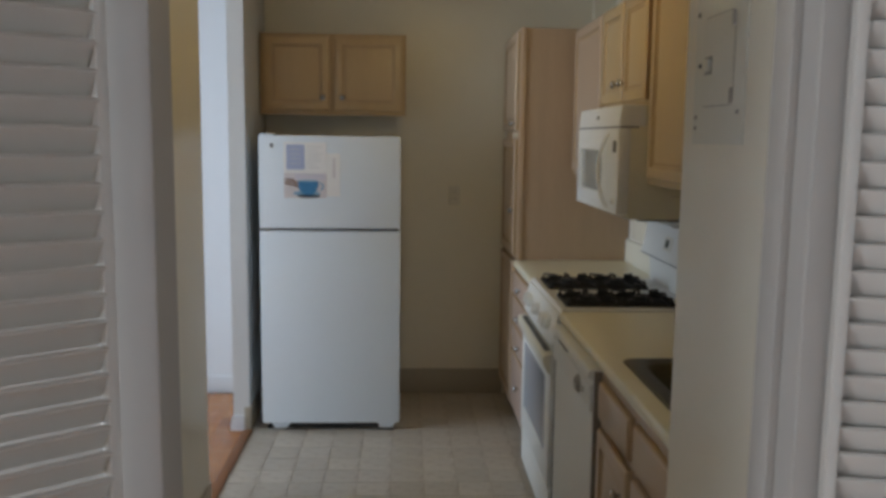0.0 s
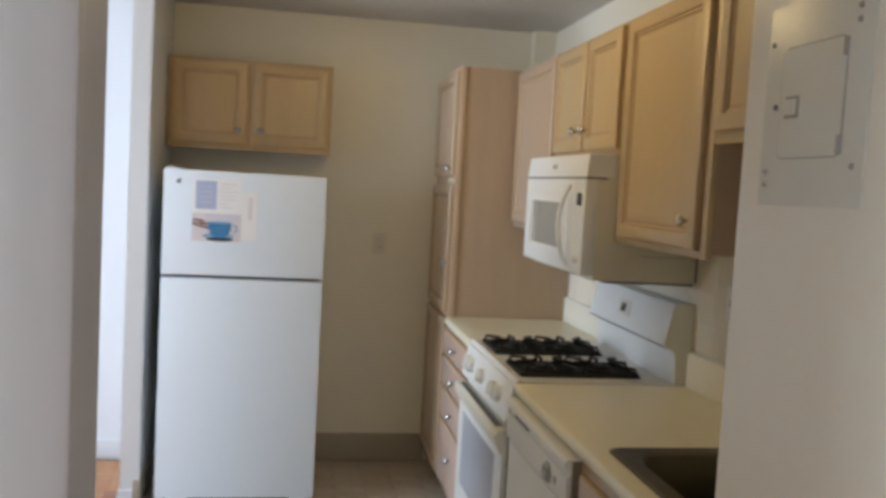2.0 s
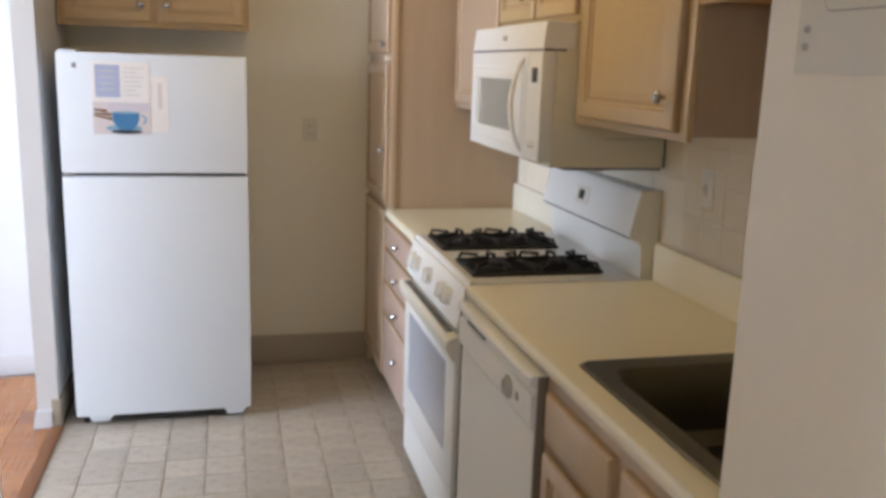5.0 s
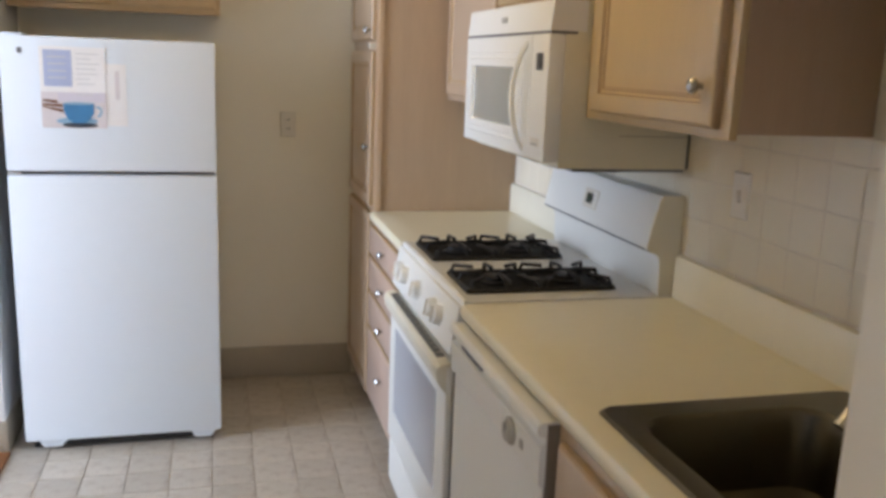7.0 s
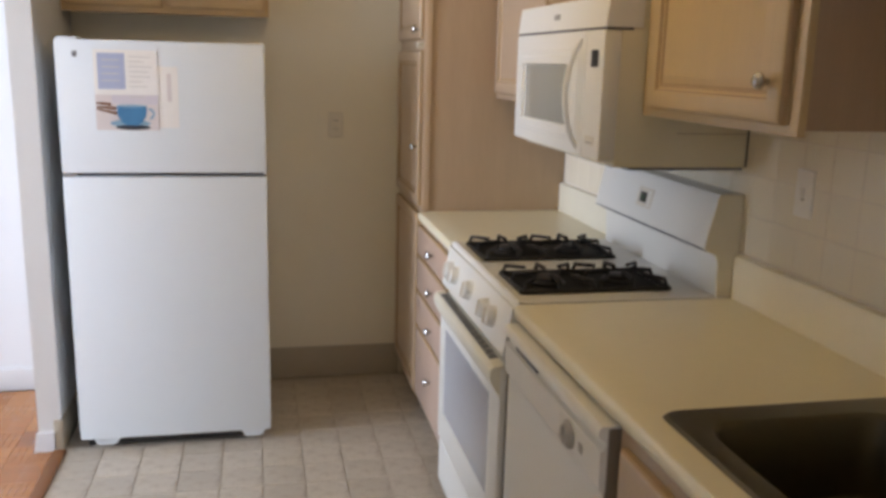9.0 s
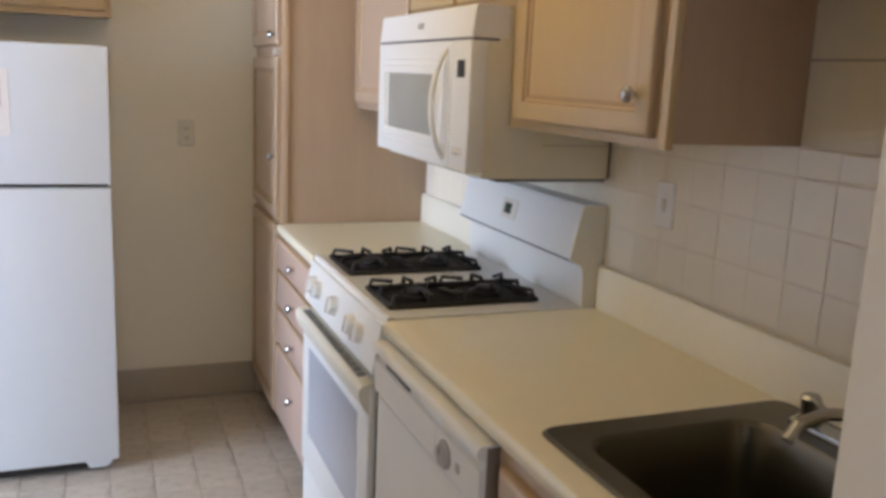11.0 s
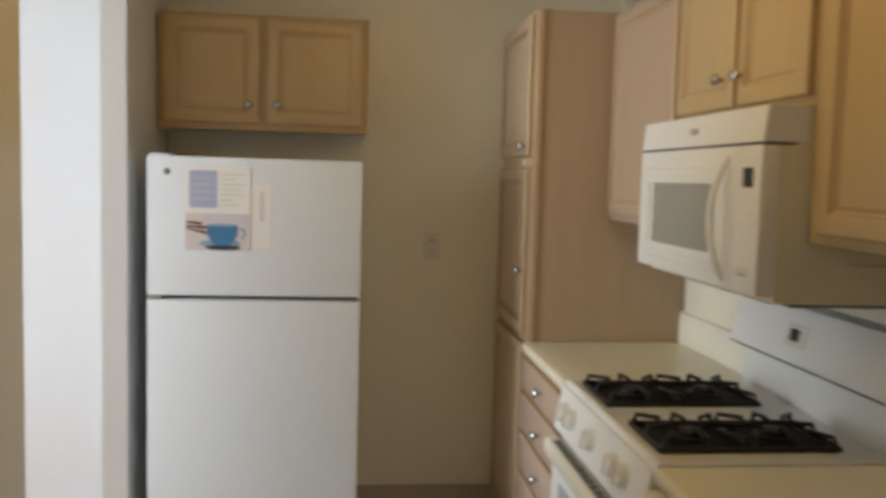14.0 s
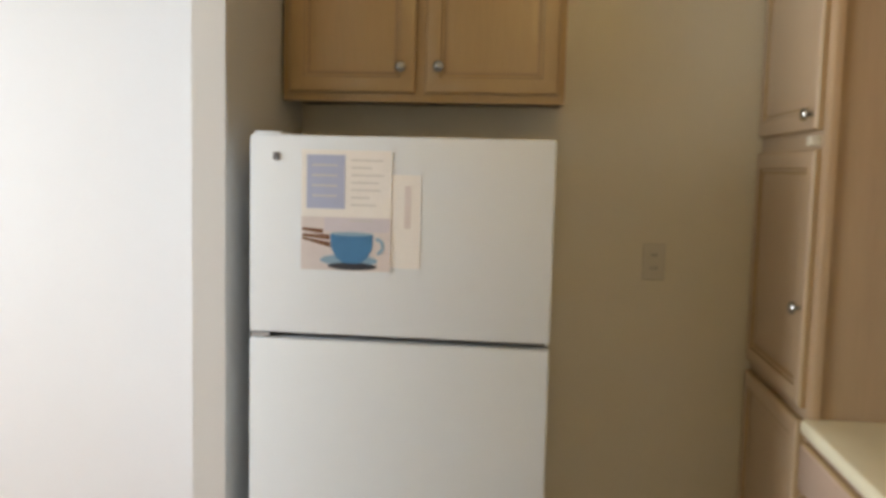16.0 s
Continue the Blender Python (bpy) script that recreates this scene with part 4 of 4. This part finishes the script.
# ---- outlets ----
def outlet(label, side, plane, u, v, kind, plastic):
    put_ = facing(side, plane)
    plate = thing("wall_outlet", label, "outlet", put_(u, v, 0), "outlets")
    part("plate", rings_panel(bmesh.new(), put_, u - 0.035, u + 0.035, v - 0.057, v + 0.057, [(0.0, 0.002), (0.004, 0.006)]), plastic, plate)
    if kind == "duplex":
        for dv in (0.02, -0.02):
            s = part("socket", rings_panel(bmesh.new(), put_, u - 0.016, u + 0.016, v + dv - 0.014, v + dv + 0.014, [(0.0, 0.006), (0.002, 0.0085)]), plastic, plate)
            for du in (-0.006, 0.006):
                part("slot", rings_panel(bmesh.new(), put_, u + du - 0.0015, u + du + 0.0015, v + dv - 0.004, v + dv + 0.006, [(0.0, 0.0088)]), DARK, s)
    else:
        part("switch", rings_panel(bmesh.new(), put_, u - 0.006, u + 0.006, v - 0.012, v + 0.014, [(0.0, 0.006), (0.002, 0.016)]), plastic, plate, "almond toggle")
        part("slot", rings_panel(bmesh.new(), put_, u - 0.007, u + 0.007, v - 0.016, v - 0.010, [(0.0, 0.0068)]), PAINT_LINE, plate)
    return plate


outlet("almond duplex outlet on the cream wall", "-y", Y1, 0.368, 1.222, "duplex", OUTLET)
outlet("almond switch plate on the tiled wall", "-x", X1 - 0.006, 3.403, 1.236, "switch", PAPER_PLASTIC)

# ---- ceiling lamp and living room window ----
lamp = thing("ceiling_lamp", "flush ceiling lamp with a lit frosted bowl", "lamp", (0.23, 3.62, H))
part("base", lathe(bmesh.new(), [(0.0, -0.001), (0.13, -0.001), (0.13, -0.018), (0.11, -0.028), (0.0, -0.028)], (0.23, 3.62, H), (0, 0, 1), 24), TRIM, lamp)
part("bowl", lathe(bmesh.new(), [(0.105, -0.029), (0.100, -0.045), (0.075, -0.060), (0.04, -0.067), (0.0, -0.069)], (0.23, 3.62, H), (0, 0, 1), 24), LAMP_GLASS, lamp, "lit frosted glass bowl")
for number, (y0, y1) in enumerate(((-1.10, 1.70), (2.65, 4.95)), 1):
    win = tagged(new("window_%d" % number), "white-framed window of the next room", "window", kind="structure")
    win.location = (-4.26, (y0 + y1) / 2, 0.6)
    mid = (y0 + y1) / 2
    bm = boxes((-4.30, -4.22, y0, y0 + 0.06, 0.6, 2.2), (-4.30, -4.22, y1 - 0.06, y1, 0.6, 2.2), (-4.30, -4.22, y0 + 0.06, y1 - 0.06, 0.6, 0.66), (-4.30, -4.22, y0 + 0.06, y1 - 0.06, 2.14, 2.2), (-4.30, -4.22, mid - 0.03, mid + 0.03, 0.66, 2.14))
    part("window_frame", bm, WHITE_PAINT, win)
    for a, b in ((y0 + 0.06, mid - 0.03), (mid + 0.03, y1 - 0.06)):
        part("pane", boxes((-4.264, -4.258, a, b, 0.66, 2.14)), GLASS, win).visible_shadow = False

# ---- floor and wall pieces ----
P = 0.152
tile_bm = bmesh.new()
box(tile_bm, -P / 2 + 0.0026, P / 2 - 0.0026, -P / 2 + 0.0026, P / 2 - 0.0026, -0.004, 0.0, bev=0.0012, seg=1)
tile_mesh = finish(tile_bm, "floor_tile", VINYL)
for i in range(-5, 9):
    for j in range(-26, 6):
        x, y = 0.014 + P * (i + 0.5), 4.852 + P * (j - 0.5)
        if x - P / 2 < X0 - 0.02 or x + P / 2 > X1 or y + P / 2 > Y1 - 0.005 or y - P / 2 < 1.55:
            continue
        if y < 1.61 + P / 2 or (x > 0.64 and y < 2.3) or x > 0.82:
            continue
        piece("floor_tile", tile_mesh, floor, (x, y, 0.0))

# parquet: squares of six strips, turned by turns
rng = random.Random(4)
strip_meshes = [finish(box(bmesh.new(), -0.075, 0.075, -0.0124, 0.0124, -0.012, 0.0, bev=0.0008, seg=1), "parquet_strip", m) for m in PARQUETS]
for a in range(0, 6):
    for b in range(0, 8):
        cx, cy = -0.86 - 0.152 * a, Y1 - 0.09 - 0.152 * b
        strip_mesh = strip_meshes[rng.choice((0, 0, 0, 1, 1, 2))]
        for k in range(6):
            off = -0.0633 + k * 0.02533
            if (a + b) % 2:
                s = piece("parquet_strip", strip_mesh, floor_living, (cx, cy + off, 0.0))
            else:
                s = piece("parquet_strip", strip_mesh, floor_living, (cx + off, cy, 0.0))
                s.rotation_euler = (0, 0, radians(90))


def parquet_rest(parent, x0, x1, y0, y1, skip):
    """The rest of a parquet floor, as one mesh of single strips on the same grid."""
    verts, faces = [], []
    for a in range(-17, 23):
        for b in range(0, 48):
            cx, cy = -0.86 - 0.152 * a, Y1 - 0.09 - 0.152 * b
            if skip(a, b) or not (x0 < cx - 0.077 and cx + 0.077 < x1 and y0 < cy - 0.077 and cy + 0.077 < y1):
                continue
            for k in range(6):
                off = -0.0633 + k * 0.02533
                hx, hy, px, py = (0.075, 0.0121, cx, cy + off) if (a + b) % 2 else (0.0121, 0.075, cx + off, cy)
                n = len(verts)
                for z, s in ((-0.0118, 1.0), (-0.0008, 1.0), (0.0, 0.0)):
                    e = 0.0 if s else 0.0008
                    verts += [(px + sx * (hx - e), py + sy * (hy - e), z) for sx, sy in ((-1, -1), (1, -1), (1, 1), (-1, 1))]
                faces += [(n + r + i, n + r + (i + 1) % 4, n + r + 4 + (i + 1) % 4, n + r + 4 + i) for r in (0, 4) for i in range(4)] + [(n + 8, n + 9, n + 10, n + 11)]
    me = bpy.data.meshes.new("parquet_strips")
    me.from_pydata(verts, [], faces)
    me.materials.append(PARQUET_FAR)
    ob = new("parquet_strips", me)
    ob.parent = parent
    return tagged(ob, "orange-brown oak parquet strips in turned squares", kind="stuff")


parquet_rest(floor_living, -4.30, -0.75, 2.30, Y1 + 0.04, lambda a, b: 0 <= a < 6 and b < 8)
parquet_rest(floor_living, -4.30, -0.75, 1.375, 2.454, lambda a, b: False)
parquet_rest(floor_hall, -4.30, 1.69, -1.71, 1.53, lambda a, b: False)

# glazed tiles above the worktop
T = 0.1045
wall_tiles = structure("wall_tiles", boxes((X1 - 0.006, X1 - 0.0005, 2.251, 5.049, 1.0345, 1.412)), TILE_GROUT, "pale glazed wall tiles above the worktop", "wall tiles")
tile_bm = bmesh.new()
box(tile_bm, -0.0014, 0.0015, -T / 2 + 0.0013, T / 2 - 0.0013, -T / 2 + 0.0013, T / 2 - 0.0013, bev=0.0012, seg=1)
wt_mesh = finish(tile_bm, "tile", TILE)
tile_bm = bmesh.new()
box(tile_bm, -0.0014, 0.0015, -T / 2 + 0.0013, T / 2 - 0.0013, -0.0275, 0.0275, bev=0.0012, seg=1)
half_mesh = finish(tile_bm, "tile", TILE)
for i in range(-6, 21):
    y = 2.894 + T * (i + 0.5)
    if y - T / 2 < 2.252 or y + T / 2 > 5.047:
        continue
    for z in (1.0925, 1.197, 1.3015):
        piece("tile", wt_mesh, wall_tiles, (X1 - 0.0056, y, z + 0.0))
    piece("tile", half_mesh, wall_tiles, (X1 - 0.0056, y, 1.3825))
structure("trim_wall_strip", boxes((X1 - 0.004, X1, 2.252, 3.003, 1.574, 1.578)), COVE, "thin dark line across the wall under the sink cabinet", "trim")
